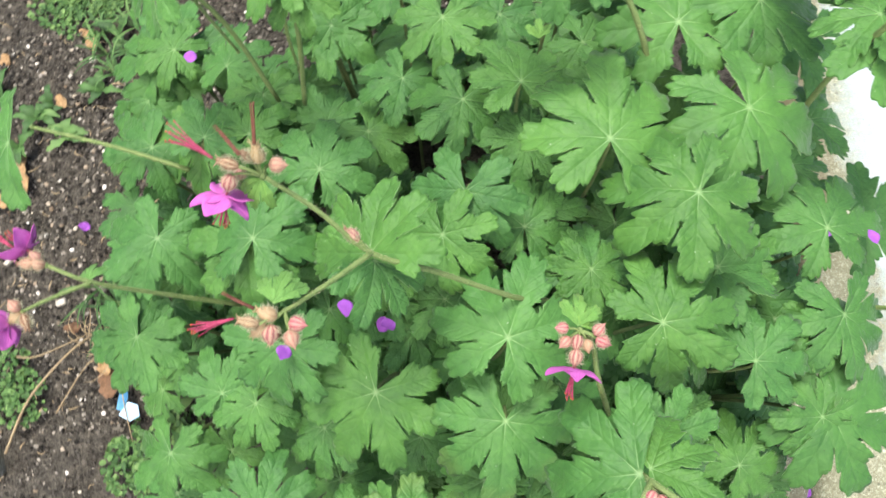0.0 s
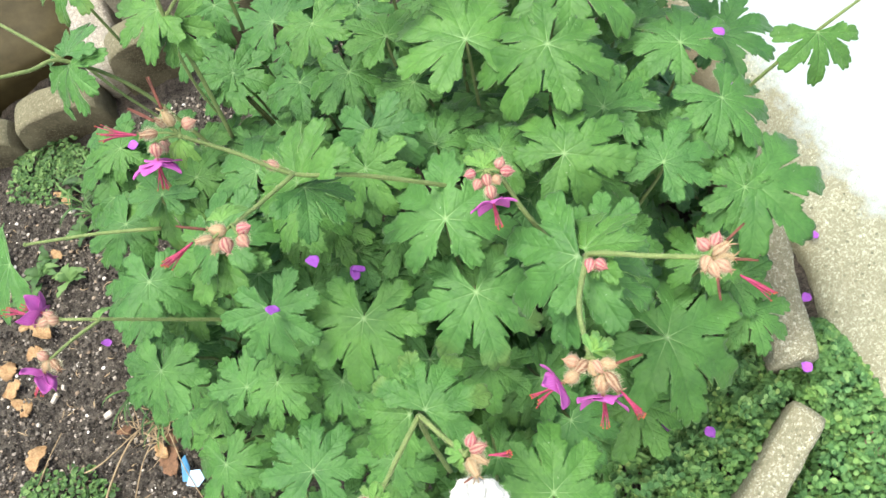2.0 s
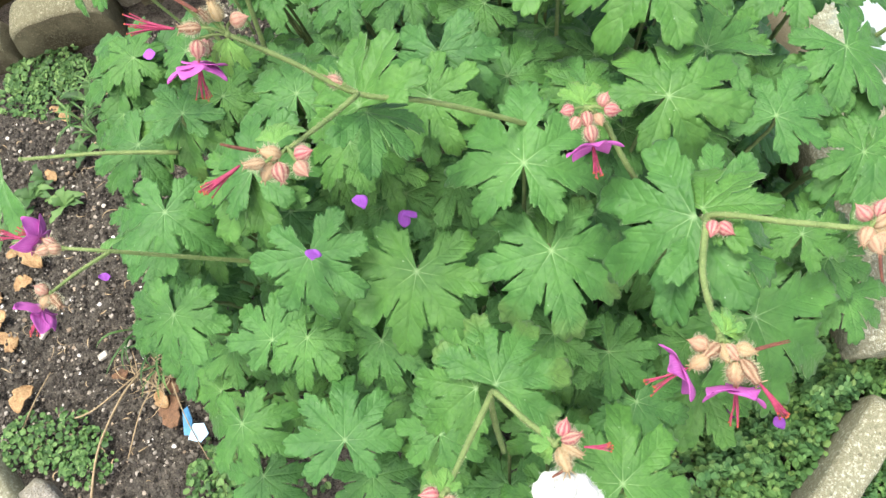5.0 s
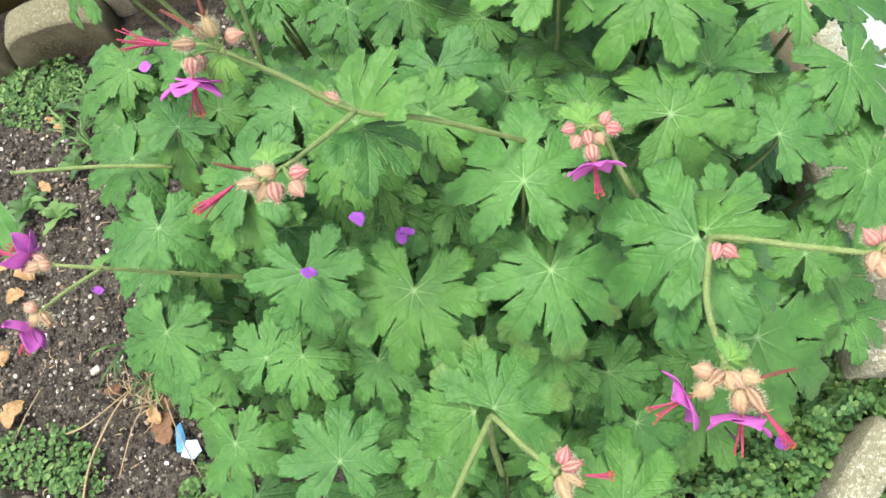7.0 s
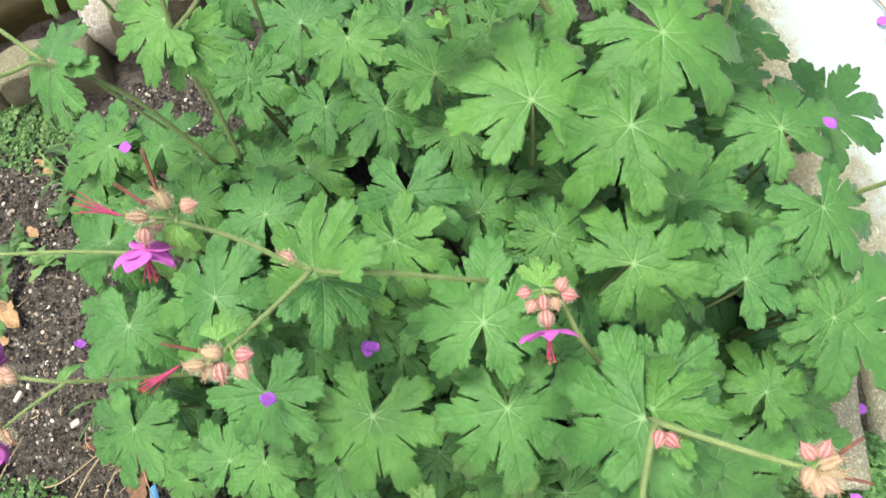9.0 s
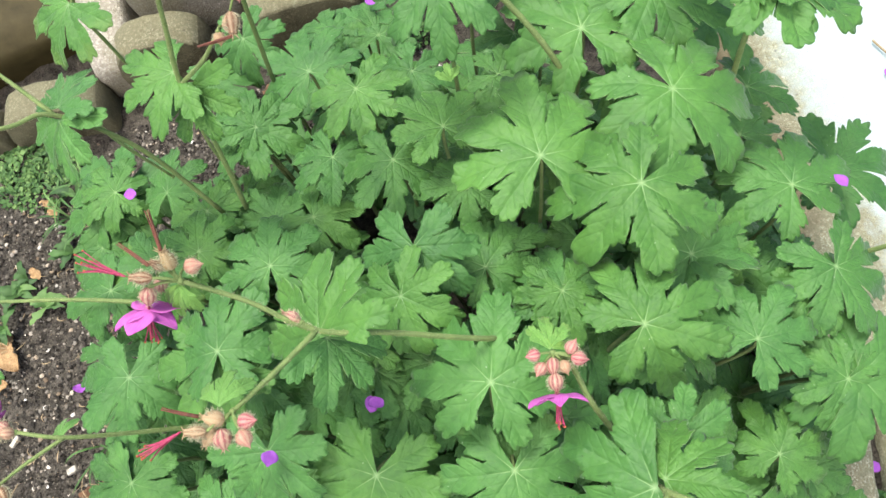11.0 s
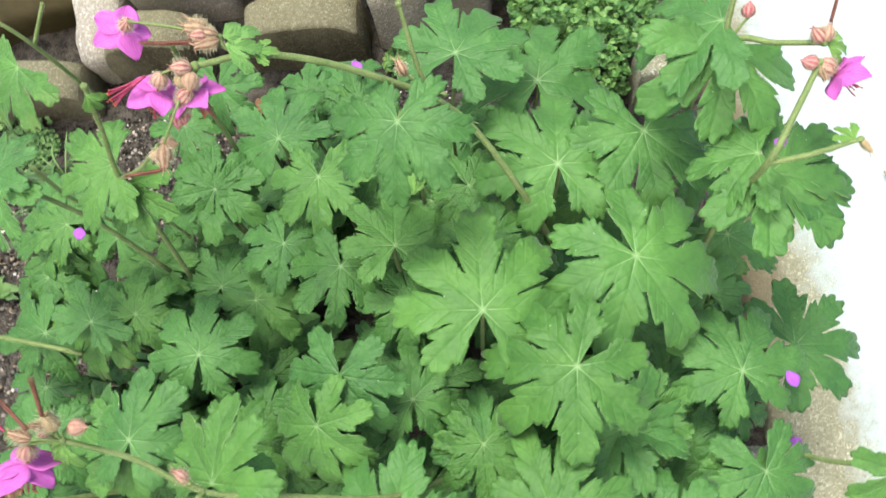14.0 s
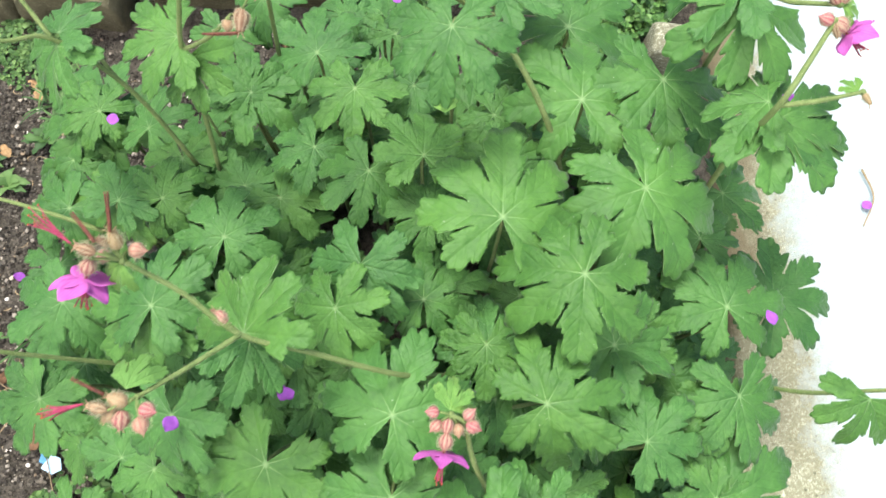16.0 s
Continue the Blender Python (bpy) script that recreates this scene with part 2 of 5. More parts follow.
    for t in tris:
        mx, my = sum(pts[i].x for i in t) / 3, sum(pts[i].y for i in t) / 3
        k = min(lobes - 1, sum(math.atan2(mx, my) > e for e in ends[1:-1]))
        sn, cs = math.sin(mids[k]), math.cos(mids[k])
        for sheet, order in ((top, t), (low, t[::-1])):
            face = bm.faces.new([sheet[i] for i in order])
            for loop, i in zip(face.loops, order):
                loop[uv].uv = (pts[i].x * cs - pts[i].y * sn, pts[i].x * sn + pts[i].y * cs)
        for p, q in zip(t, t[1:] + t[:1]):
            if (q, p) in rim:
                del rim[(q, p)]
            else:
                rim[(p, q)] = k
    for p, q in rim:
        bm.faces.new((top[q], top[p], low[p], low[q]))
    for v in [v for v in bm.verts if not v.link_faces]:
        bm.verts.remove(v)
    return bm


BLADES = [mesh_of("blade", lobed_blade(s, droop=0.05 + 0.05 * (s % 4), fold=0.05 + 0.05 * (s % 3), step=45 + 1.5 * (s % 4)), LEAF) for s in range(24)]
FAN_BLADES = [mesh_of("fan_blade", lobed_blade(40 + s, lobes=5, droop=0.10, fold=0.10, step=43 + 2 * (s % 3), curl=0.5), LEAF) for s in range(6)]

# ---- the geranium clump ----
geranium = empty("geranium_plant", (0.06, 0.2, 0), "dense clump of lobed green cranesbill leaves with magenta flowers", "plant")
leaf_count = [0]


def leaf(x, y, z, size, head, nx, ny, blades=None, stalk=True, foot=None):
    """A leaf of that radius with its stalk joint at x, y, z, its middle lobe towards head degrees, and its upper side along (nx, ny)."""
    k = leaf_count[0]
    size = size * 1.04 if blades else max(0.036, size * 1.07)
    leaf_count[0] += 1
    up = Vector((nx, ny, math.sqrt(max(0.05, 1 - nx * nx - ny * ny)))).normalized()
    h = Vector((math.cos(radians(head)), math.sin(radians(head)), 0))
    h = (h - up * h.dot(up)).normalized()
    side = h.cross(up)
    rot = Matrix((side, h, up)).transposed().to_4x4()
    m = Matrix.Translation((x, y, z)) @ rot @ Matrix.Diagonal((size, size, size, 1))
    bl = blades or BLADES
    ob = put("leaf", bl[(k * 7 + k // 5) % len(bl)], m, geranium)
    if stalk:
        at = Vector((x, y, z)) - up * 0.001
        base = Vector(foot) if foot else Vector((0.06 + (x - 0.06) * 0.84, 0.22 + (y - 0.22) * 0.84, 0.01))
        mid = at.lerp(base, 0.4) + Vector((0, 0, 0.02)) - h * 0.012
        bm = bmesh.new()
        tube(bm, spline([base, mid, at - up * 0.012 - h * 0.006, at], 3), 0.0019, 0.0012, 5)
        put("petiole", mesh_of("petiole", bm, PETIOLE), Matrix(), ob)
    return ob


leaf(0.119, 0.249, 0.303, 0.0569, 88, 0.05, -0.02)
leaf(0.224, 0.279, 0.289, 0.0607, -60, 0.17, -0.02)
leaf(0.181, 0.354, 0.280, 0.0570, 89, -0.08, -0.10)
leaf(0.080, 0.350, 0.381, 0.0419, -102, -0.12, -0.15)
leaf(0.002, 0.373, 0.253, 0.0392, -94, -0.01, -0.03)
leaf(-0.037, 0.422, 0.225, 0.0457, 97, -0.15, -0.02)
leaf(-0.096, 0.389, 0.215, 0.0430, -89, -0.12, 0.09)
leaf(-0.030, 0.327, 0.238, 0.0319, -105, 0.13, -0.02)
leaf(0.018, 0.299, 0.259, 0.0387, -98, 0.06, -0.02)
leaf(0.061, 0.306, 0.276, 0.0385, 89, 0.12, 0.01)
leaf(0.019, 0.217, 0.281, 0.0416, -102, -0.23, -0.19)
leaf(-0.091, 0.245, 0.250, 0.0413, 83, 0.01, -0.05)
leaf(0.174, 0.207, 0.312, 0.0513, -142, 0.01, -0.08)
leaf(0.293, 0.202, 0.245, 0.0454, 105, 0.03, -0.01)
leaf(0.349, 0.222, 0.200, 0.0470, -6, 0.04, 0.06)
leaf(0.243, 0.370, 0.285, 0.0530, -85, 0.12, -0.10)
leaf(0.300, 0.372, 0.225, 0.046, -70, 0.05, -0.10)
leaf(0.318, 0.315, 0.190, 0.040, -40, 0.10, -0.05)
leaf(0.176, 0.434, 0.255, 0.0590, 80, -0.02, 0.09)
leaf(0.116, 0.439, 0.300, 0.0510, 59, -0.08, 0.16)
leaf(0.285, 0.390, 0.355, 0.0522, -104, 0.20, -0.15, blades=FAN_BLADES, stalk=False)
leaf(0.283, 0.406, 0.360, 0.0472, 174, -0.18, 0.31, blades=FAN_BLADES, stalk=False)
leaf(0.296, 0.324, 0.340, 0.0388, 173, -0.18, 0.32, blades=FAN_BLADES, stalk=False)
leaf(0.303, 0.313, 0.335, 0.050, -58, 0.10, 0.05, blades=FAN_BLADES, stalk=False)
leaf(0.307, 0.318, 0.328, 0.0490, -12, 0.02, 0.22, blades=FAN_BLADES, stalk=False)
leaf(0.111, 0.166, 0.258, 0.0329, -92, 0.05, -0.01)
leaf(0.206, 0.170, 0.250, 0.0422, 56, 0.21, -0.30)
leaf(0.206, 0.170, 0.245, 0.0395, -29, 0.03, 0.52)
leaf(-0.135, 0.187, 0.262, 0.0453, 84, -0.11, -0.11)
leaf(-0.199, 0.289, 0.203, 0.0447, -97, -0.18, -0.15)
leaf(-0.267, 0.289, 0.170, 0.0334, 114, -0.25, -0.18)
leaf(0.003, 0.185, 0.282, 0.0379, -90, -0.29, -0.21)
leaf(-0.090, 0.478, 0.220, 0.0353, -95, -0.15, -0.37)
leaf(0.015, 0.479, 0.200, 0.0351, 88, -0.05, 0.16)
leaf(0.127, 0.310, 0.260, 0.0264, 71, 0.05, -0.03)
leaf(0.292, 0.270, 0.200, 0.0228, 90, -0.03, 0.11)
leaf(0.064, 0.200, 0.250, 0.0361, 92, 0.06, -0.01)
leaf(0.047, 0.112, 0.288, 0.0512, 69, -0.05, -0.11)
leaf(0.150, 0.122, 0.293, 0.0470, 13, -0.12, -0.21)
leaf(-0.044, 0.078, 0.247, 0.0512, -119, -0.05, -0.17)
leaf(0.047, 0.058, 0.258, 0.0484, -96, 0.01, -0.21)
leaf(0.118, 0.027, 0.334, 0.0520, -176, -0.30, 0.03, blades=FAN_BLADES, stalk=False)
leaf(0.125, 0.030, 0.334, 0.0365, 15, -0.33, 0.44, blades=FAN_BLADES, stalk=False)
leaf(0.125, 0.022, 0.325, 0.0421, -56, 0.35, 0.07, blades=FAN_BLADES, stalk=False)
leaf(-0.133, -0.008, 0.193, 0.0409, 74, 0.02, -0.13)
leaf(-0.235, 0.122, 0.205, 0.0394, -118, -0.13, -0.13)
leaf(-0.167, 0.080, 0.198, 0.0301, 69, 0.01, -0.26)
leaf(-0.062, 0.184, 0.260, 0.0293, -91, -0.06, -0.14)
leaf(-0.217, 0.195, 0.230, 0.0426, -102, 0.07, -0.09)
leaf(-0.191, 0.283, 0.220, 0.0306, 71, 0.08, 0.00)
leaf(0.226, 0.101, 0.253, 0.0360, 42, -0.07, -0.01)
leaf(0.289, 0.063, 0.229, 0.0551, -18, 0.00, -0.13)
leaf(0.180, -0.014, 0.175, 0.0627, -41, 0.14, -0.12)
leaf(0.263, -0.014, 0.140, 0.0345, -50, 0.13, -0.05)
leaf(0.043, -0.095, 0.200, 0.0459, 67, 0.01, -0.12)
leaf(-0.088, 0.054, 0.190, 0.0347, -98, -0.26, -0.12)
leaf(-0.016, -0.021, 0.300, 0.0388, 42, -0.02, -0.08, blades=FAN_BLADES, stalk=False)
leaf(-0.028, -0.019, 0.295, 0.0355, 150, -0.02, -0.20, blades=FAN_BLADES, stalk=False)
leaf(-0.216, 0.034, 0.160, 0.0380, -100, -0.20, -0.12)
leaf(-0.110, 0.109, 0.262, 0.0419, -100, -0.22, -0.27)
leaf(0.295, 0.135, 0.250, 0.0402, -76, 0.21, -0.13)
leaf(0.361, 0.130, 0.300, 0.0312, -107, 0.10, -0.31, blades=FAN_BLADES, stalk=False)
leaf(0.120, 0.130, 0.220, 0.0273, -33, 0.24, 0.01)
leaf(-0.247, 0.380, 0.180, 0.0338, -135, -0.09, -0.23)
leaf(-0.192, 0.361, 0.345, 0.0319, 55, -0.37, 0.16, blades=FAN_BLADES, stalk=False)
leaf(-0.195, 0.353, 0.340, 0.0386, -109, -0.50, -0.07, blades=FAN_BLADES, stalk=False)
leaf(-0.166, 0.421, 0.370, 0.0353, -135, -0.24, -0.09, blades=FAN_BLADES, stalk=False)
leaf(-0.103, 0.351, 0.360, 0.0374, -168, 0.03, 0.04, blades=FAN_BLADES, stalk=False)
leaf(-0.096, 0.340, 0.352, 0.0334, -89, -0.43, -0.34, blades=FAN_BLADES, stalk=False)
leaf(-0.041, 0.154, 0.350, 0.0464, 80, -0.52, -0.06, blades=FAN_BLADES, stalk=False)
leaf(-0.038, 0.151, 0.345, 0.0340, -52, 0.47, 0.20, blades=FAN_BLADES, stalk=False)
leaf(-0.065, -0.026, 0.200, 0.0316, 52, -0.05, -0.13)
leaf(0.035, 0.016, 0.200, 0.0293, -103, 0.04, -0.07)
leaf(0.180, 0.120, 0.230, 0.0365, -49, 0.30, 0.11)
leaf(0.114, 0.166, 0.250, 0.0342, 77, 0.25, 0.07)
leaf(0.288, 0.133, 0.240, 0.0308, -104, 0.24, 0.08)
leaf(0.280, 0.063, 0.230, 0.0333, -128, -0.00, -0.26)
leaf(0.228, 0.028, 0.200, 0.0299, 52, -0.12, -0.12)
leaf(0.143, 0.047, 0.300, 0.0265, 62, -0.06, -0.09)
leaf(0.048, 0.065, 0.240, 0.0335, 76, -0.02, -0.12)
leaf(-0.184, 0.358, 0.200, 0.0316, 71, -0.32, -0.06)
leaf(-0.096, 0.384, 0.220, 0.0265, 96, 0.12, -0.24)
leaf(0.049, 0.384, 0.240, 0.0345, -124, -0.02, -0.13)
leaf(-0.235, 0.394, 0.170, 0.0565, -126, -0.06, -0.09)
leaf(-0.142, 0.189, 0.250, 0.0460, -88, 0.01, -0.14)
leaf(-0.350, 0.277, 0.220, 0.0517, -168, -0.40, -0.05, blades=FAN_BLADES, stalk=False)
leaf(-0.092, 0.385, 0.220, 0.0331, 95, 0.26, -0.21)
leaf(-0.251, 0.373, 0.180, 0.0443, -118, -0.01, -0.17)
leaf(-0.241, 0.282, 0.200, 0.0382, -128, 0.00, -0.18)
leaf(-0.199, 0.185, 0.190, 0.0355, -98, 0.01, -0.19)
leaf(-0.230, 0.158, 0.150, 0.0310, -77, 0.04, -0.18)
leaf(-0.155, 0.286, 0.220, 0.0319, 40, 0.01, -0.19)
leaf(-0.129, 0.176, 0.200, 0.0350, -109, 0.01, -0.20)
leaf(-0.175, 0.036, 0.130, 0.0325, -108, 0.01, -0.12)
leaf(-0.154, 0.173, 0.160, 0.0311, -36, 0.04, -0.18)
leaf(-0.059, 0.159, 0.190, 0.0304, -119, 0.01, -0.13)
leaf(-0.019, 0.131, 0.190, 0.0293, -78, 0.01, -0.13)
leaf(-0.102, 0.103, 0.170, 0.0298, -138, 0.01, -0.13)
leaf(-0.013, 0.048, 0.170, 0.0287, -109, 0.01, -0.13)
leaf(0.071, -0.004, 0.170, 0.0319, -60, 0.01, -0.13)
leaf(0.080, -0.043, 0.150, 0.0364, -80, 0.01, -0.12)
leaf(0.091, 0.086, 0.220, 0.0319, -110, 0.01, -0.13)
leaf(0.168, 0.054, 0.200, 0.0323, -51, 0.00, -0.13)
leaf(0.235, 0.033, 0.160, 0.0332, -1, 0.01, -0.19)
leaf(0.134, -0.012, 0.150, 0.0325, -100, 0.01, -0.12)
leaf(-0.079, 0.014, 0.150, 0.0288, -118, 0.01, -0.12)
leaf(-0.070, -0.025, 0.150, 0.0322, -78, 0.01, -0.12)
leaf(-0.006, -0.091, 0.170, 0.0298, -109, 0.01, -0.12)
leaf(-0.228, -0.001, 0.100, 0.0355, -108, 0.01, -0.19)
leaf(0.256, 0.014, 0.160, 0.0280, -41, -0.03, -0.18)
leaf(-0.252, 0.195, 0.170, 0.0320, -118, 0.00, -0.19)
leaf(-0.128, -0.034, 0.150, 0.0323, -108, 0.01, -0.12)
leaf(-0.261, 0.338, 0.170, 0.0341, -117, 0.05, -0.08)
leaf(-0.235, 0.378, 0.190, 0.0283, 164, 0.09, -0.07)
leaf(-0.151, 0.330, 0.200, 0.0316, -87, 0.06, -0.08)
leaf(-0.058, 0.289, 0.220, 0.0356, -46, 0.06, -0.02)
leaf(-0.123, 0.346, 0.180, 0.0281, -87, 0.06, -0.08)
leaf(0.038, 0.239, 0.220, 0.0240, -17, 0.06, -0.01)
leaf(-0.053, 0.232, 0.200, 0.0255, -97, 0.06, -0.01)
leaf(-0.046, 0.181, 0.220, 0.0277, -87, 0.06, -0.01)
leaf(0.068, 0.268, 0.250, 0.0333, 171, 0.06, -0.02)
leaf(0.145, 0.304, 0.200, 0.0259, 0, 0.05, -0.02)
leaf(0.085, 0.357, 0.220, 0.0301, -58, 0.05, -0.02)
leaf(0.116, 0.359, 0.240, 0.0334, -28, 0.05, -0.03)
leaf(0.145, 0.421, 0.200, 0.0362, -89, 0.05, -0.09)
leaf(0.229, 0.253, 0.200, 0.0287, -90, 0.04, -0.02)
leaf(0.248, 0.204, 0.200, 0.0279, -60, 0.04, -0.01)
leaf(0.293, 0.238, 0.190, 0.0370, 99, 0.04, -0.01)
leaf(0.005, 0.154, 0.200, 0.0280, -87, 0.06, -0.01)
leaf(0.028, 0.458, 0.200, 0.0331, 60, 0.05, -0.09)
leaf(0.206, 0.347, 0.210, 0.0301, -59, 0.04, -0.02)
leaf(-0.157, 0.307, 0.180, 0.0324, -146, 0.09, -0.07)
leaf(0.182, 0.149, 0.240, 0.0267, -99, 0.04, -0.01)
leaf(0.280, 0.307, 0.190, 0.0302, -31, 0.04, -0.02)
leaf(0.257, 0.153, 0.200, 0.0288, -41, 0.04, -0.01)
leaf(-0.127, 0.455, 0.200, 0.0288, -88, 0.05, -0.08)
leaf(-0.268, 0.244, 0.150, 0.0350, -96, 0.08, -0.07)
leaf(-0.238, 0.211, 0.150, 0.0271, -56, 0.08, -0.07)
leaf(-0.016, 0.474, 0.200, 0.0289, 41, 0.05, -0.09)
leaf(-0.001, 0.194, 0.250, 0.0321, -103, 0.02, -0.07)
leaf(0.074, 0.209, 0.245, 0.0327, 14, 0.01, -0.07)
leaf(-0.080, 0.193, 0.200, 0.0305, -92, 0.02, -0.06)
leaf(-0.063, 0.137, 0.180, 0.0300, -72, 0.02, -0.06)
leaf(0.027, 0.161, 0.200, 0.0274, -114, 0.02, -0.06)
leaf(0.223, 0.179, 0.240, 0.0316, -75, 0.00, -0.14)
leaf(0.266, 0.140, 0.200, 0.0324, -106, 0.00, -0.13)
leaf(0.135, 0.143, 0.220, 0.0259, -95, 0.01, -0.06)
leaf(0.081, 0.087, 0.200, 0.0277, -104, 0.01, -0.06)
leaf(-0.037, 0.159, 0.200, 0.0273, -42, 0.02, -0.06)
leaf(-0.097, 0.310, 0.190, 0.0338, 76, 0.02, -0.13)
leaf(0.060, 0.254, 0.210, 0.0313, -73, 0.01, -0.07)
leaf(-0.051, 0.196, 0.220, 0.0326, 45, 0.03, -0.08)
leaf(0.113, 0.167, 0.255, 0.0338, 143, 0.01, -0.09)
leaf(-0.140, 0.072, 0.200, 0.0330, -113, 0.03, -0.07)
leaf(0.020, 0.162, 0.200, 0.0302, -74, 0.02, -0.08)
leaf(0.139, 0.212, 0.220, 0.0301, -106, 0.01, -0.08)
leaf(0.171, 0.063, 0.220, 0.0288, -76, 0.01, -0.07)
leaf(0.023, 0.108, 0.190, 0.0297, -105, 0.02, -0.07)
leaf(-0.088, 0.147, 0.190, 0.0309, -104, 0.03, -0.08)
leaf(-0.238, 0.121, 0.200, 0.0313, 89, 0.01, -0.20)


# ---- lower leaves that fill the clump beneath the top layer ----
rng = random.Random(11)
placed = 0
while placed < 170:
    a, d = rng.uniform(0, math.tau), math.sqrt(rng.uniform(0.06, 1.0))
    x, y = 0.052 + 0.295 * d * math.cos(a), 0.225 + 0.31 * d * math.sin(a)
    z = 0.150 - 0.09 * d * d + rng.uniform(-0.06, 0.03)
    leaf(x, y, z, rng.uniform(0.032, 0.048), rng.uniform(0, 360), 0.35 * d * math.cos(a) + rng.uniform(-0.2, 0.2), 0.35 * d * math.sin(a) + rng.uniform(-0.2, 0.2))
    placed += 1

for x, y, z in ((-0.032, -0.072, 0.12), (-0.075, -0.062, 0.11), (0.01, -0.045, 0.13), (-0.105, -0.05, 0.09)):
    leaf(x, y, z, 0.036, 500 * x - 90, 0.0, -0.15)

# ---- small outer leaves over the soil's edge ----
for x, y, z, size, head in ((-0.283, 0.128, 0.06, 0.034, 200), (-0.262, 0.158, 0.075, 0.036, 250), (-0.262, 0.09, 0.065, 0.034, 170), (-0.245, 0.21, 0.09, 0.036, 190), (-0.25, 0.255, 0.085, 0.034, 150), (-0.236, 0.12, 0.085, 0.036, 300)):
    leaf(x, y, z, size, head, -0.3, -0.1)

# ---- ground and path ----
def soil_height(x, y):
    v = Vector((x, y, 0))
    return 0.012 * noise.noise(v * 9) + 0.007 * noise.noise(v * 31) + 0.0045 * noise.noise(v * 80) + 0.003 * noise.noise(v * 170)


SOIL = simple("dark_crumbly_soil", (0.011, 0.0095, 0.0075), (0.142, 0.127, 0.10), 90, 0.95, 1.0, 0.1, dist=0.006)


bm = bmesh.new()
xs = [-60, -12, -3, -1.2] + [-0.8 + 0.0075 * i for i in range(161)] + [1, 3, 12, 60]
ys = [-60, -12, -3, -0.9] + [-0.45 + 0.0075 * i for i in range(175)] + [1.3, 3, 12, 60]
grid = [[bm.verts.new((x, y, soil_height(x, y) - 0.004)) for x in xs] for y in ys]
for r0, r1 in zip(grid, grid[1:]):
    for i in range(len(xs) - 1):
        bm.faces.new((r0[i], r0[i + 1], r1[i + 1], r1[i]))
tagged(put("ground", mesh_of("ground", bm, SOIL)), "dark crumbly garden soil", "soil", kind="structure")


def concrete(name, base, light, pale, scale=1.0):
    """Grey concrete with small pale and dark pebbles showing."""
    m, nt, b = material(name, 0.9, 0.15)
    c = nt.nodes.new("ShaderNodeNewGeometry").outputs["Position"]
    v = node(nt, "TexVoronoi", Scale=800.0 * scale)
    nt.links.new(c, v.inputs["Vector"])
    grit = ramp(nt, v.outputs["Color"], [(0.15, base), (0.6, light), (0.92, pale)])
    chip = node(nt, "TexVoronoi", Scale=190.0)
    nt.links.new(c, chip.inputs["Vector"])
    pick = nt.nodes.new("ShaderNodeSeparateColor")
    nt.links.new(chip.outputs["Color"], pick.inputs[0])
    seen = mathn(nt, "MULTIPLY", mathn(nt, "LESS_THAN", chip.outputs["Distance"], 0.34), mathn(nt, "GREATER_THAN", pick.outputs[0], 0.62))
    stone = ramp(nt, pick.outputs[1], [(0.2, tuple(0.45 * q for q in base)), (0.5, light), (0.9, pale)])
    grit = mixc(nt, mathn(nt, "MULTIPLY", seen, 0.8), grit, stone)
    stain = noise_of(nt, c, 14.0, 5.0)
    col = mixc(nt, ramp(nt, noise_of(nt, c, 240.0), [(0.42, (0, 0, 0)), (0.58, (0.8, 0.8, 0.8))]), grit, base)
    col = mixc(nt, ramp(nt, stain, [(0.42, (0, 0, 0)), (0.7, (0.7, 0.7, 0.7))]), col, (0.16, 0.15, 0.09))
    nt.links.new(col, b.inputs["Base Color"])
    bump(nt, b, mathn(nt, "ADD", v.outputs["Distance"], noise_of(nt, c, 320.0)), 0.6, 0.002)
    return m, nt, b, col, c


STONE = concrete("weathered_concrete", (0.175, 0.172, 0.105), (0.275, 0.272, 0.18), (0.55, 0.55, 0.43))[0]
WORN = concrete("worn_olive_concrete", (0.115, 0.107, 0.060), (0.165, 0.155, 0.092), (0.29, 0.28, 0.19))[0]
# sides of the humped stones: stain plus their shade, both in the colour
STAIN_SHADE = concrete("stained_shaded_concrete", (0.040, 0.035, 0.018), (0.066, 0.059, 0.033), (0.13, 0.12, 0.075))[0]
PAVE, nt, b, col, c = concrete("path_concrete", (0.190, 0.192, 0.122), (0.29, 0.296, 0.20), (0.46, 0.48, 0.36))
sep = nt.nodes.new("ShaderNodeSeparateXYZ")
nt.links.new(c, sep.inputs[0])
slant = mathn(nt, "MULTIPLY", sep.outputs[1], 0.06)
near = mathn(nt, "MULTIPLY", mathn(nt, "SUBTRACT", 0.06, sep.outputs[1], clamp=True), 0.9)
edge = mathn(nt, "SUBTRACT", mathn(nt, "ADD", mathn(nt, "SUBTRACT", sep.outputs[0], 0.455), slant), near)
edge = mathn(nt, "ADD", edge, mathn(nt, "MULTIPLY", mathn(nt, "SUBTRACT", noise_of(nt, c, 60.0, 9.0, 0.8), 0.5), 0.12))
dirt = mathn(nt, "ADD", mathn(nt, "MULTIPLY", mathn(nt, "SUBTRACT", 0.436, sep.outputs[0]), 12.0), mathn(nt, "MULTIPLY", noise_of(nt, c, 45.0, 6.0, 0.7), 0.9))
dirt = mathn(nt, "MULTIPLY", dirt, mathn(nt, "MULTIPLY", mathn(nt, "SUBTRACT", sep.outputs[1], 0.10), 6.0, clamp=True))
col = mixc(nt, ramp(nt, dirt, [(0.45, (0, 0, 0)), (0.85, (0.9, 0.9, 0.9))]), col, mixc(nt, noise_of(nt, c, 500.0), (0.075, 0.062, 0.034), (0.17, 0.145, 0.085)))
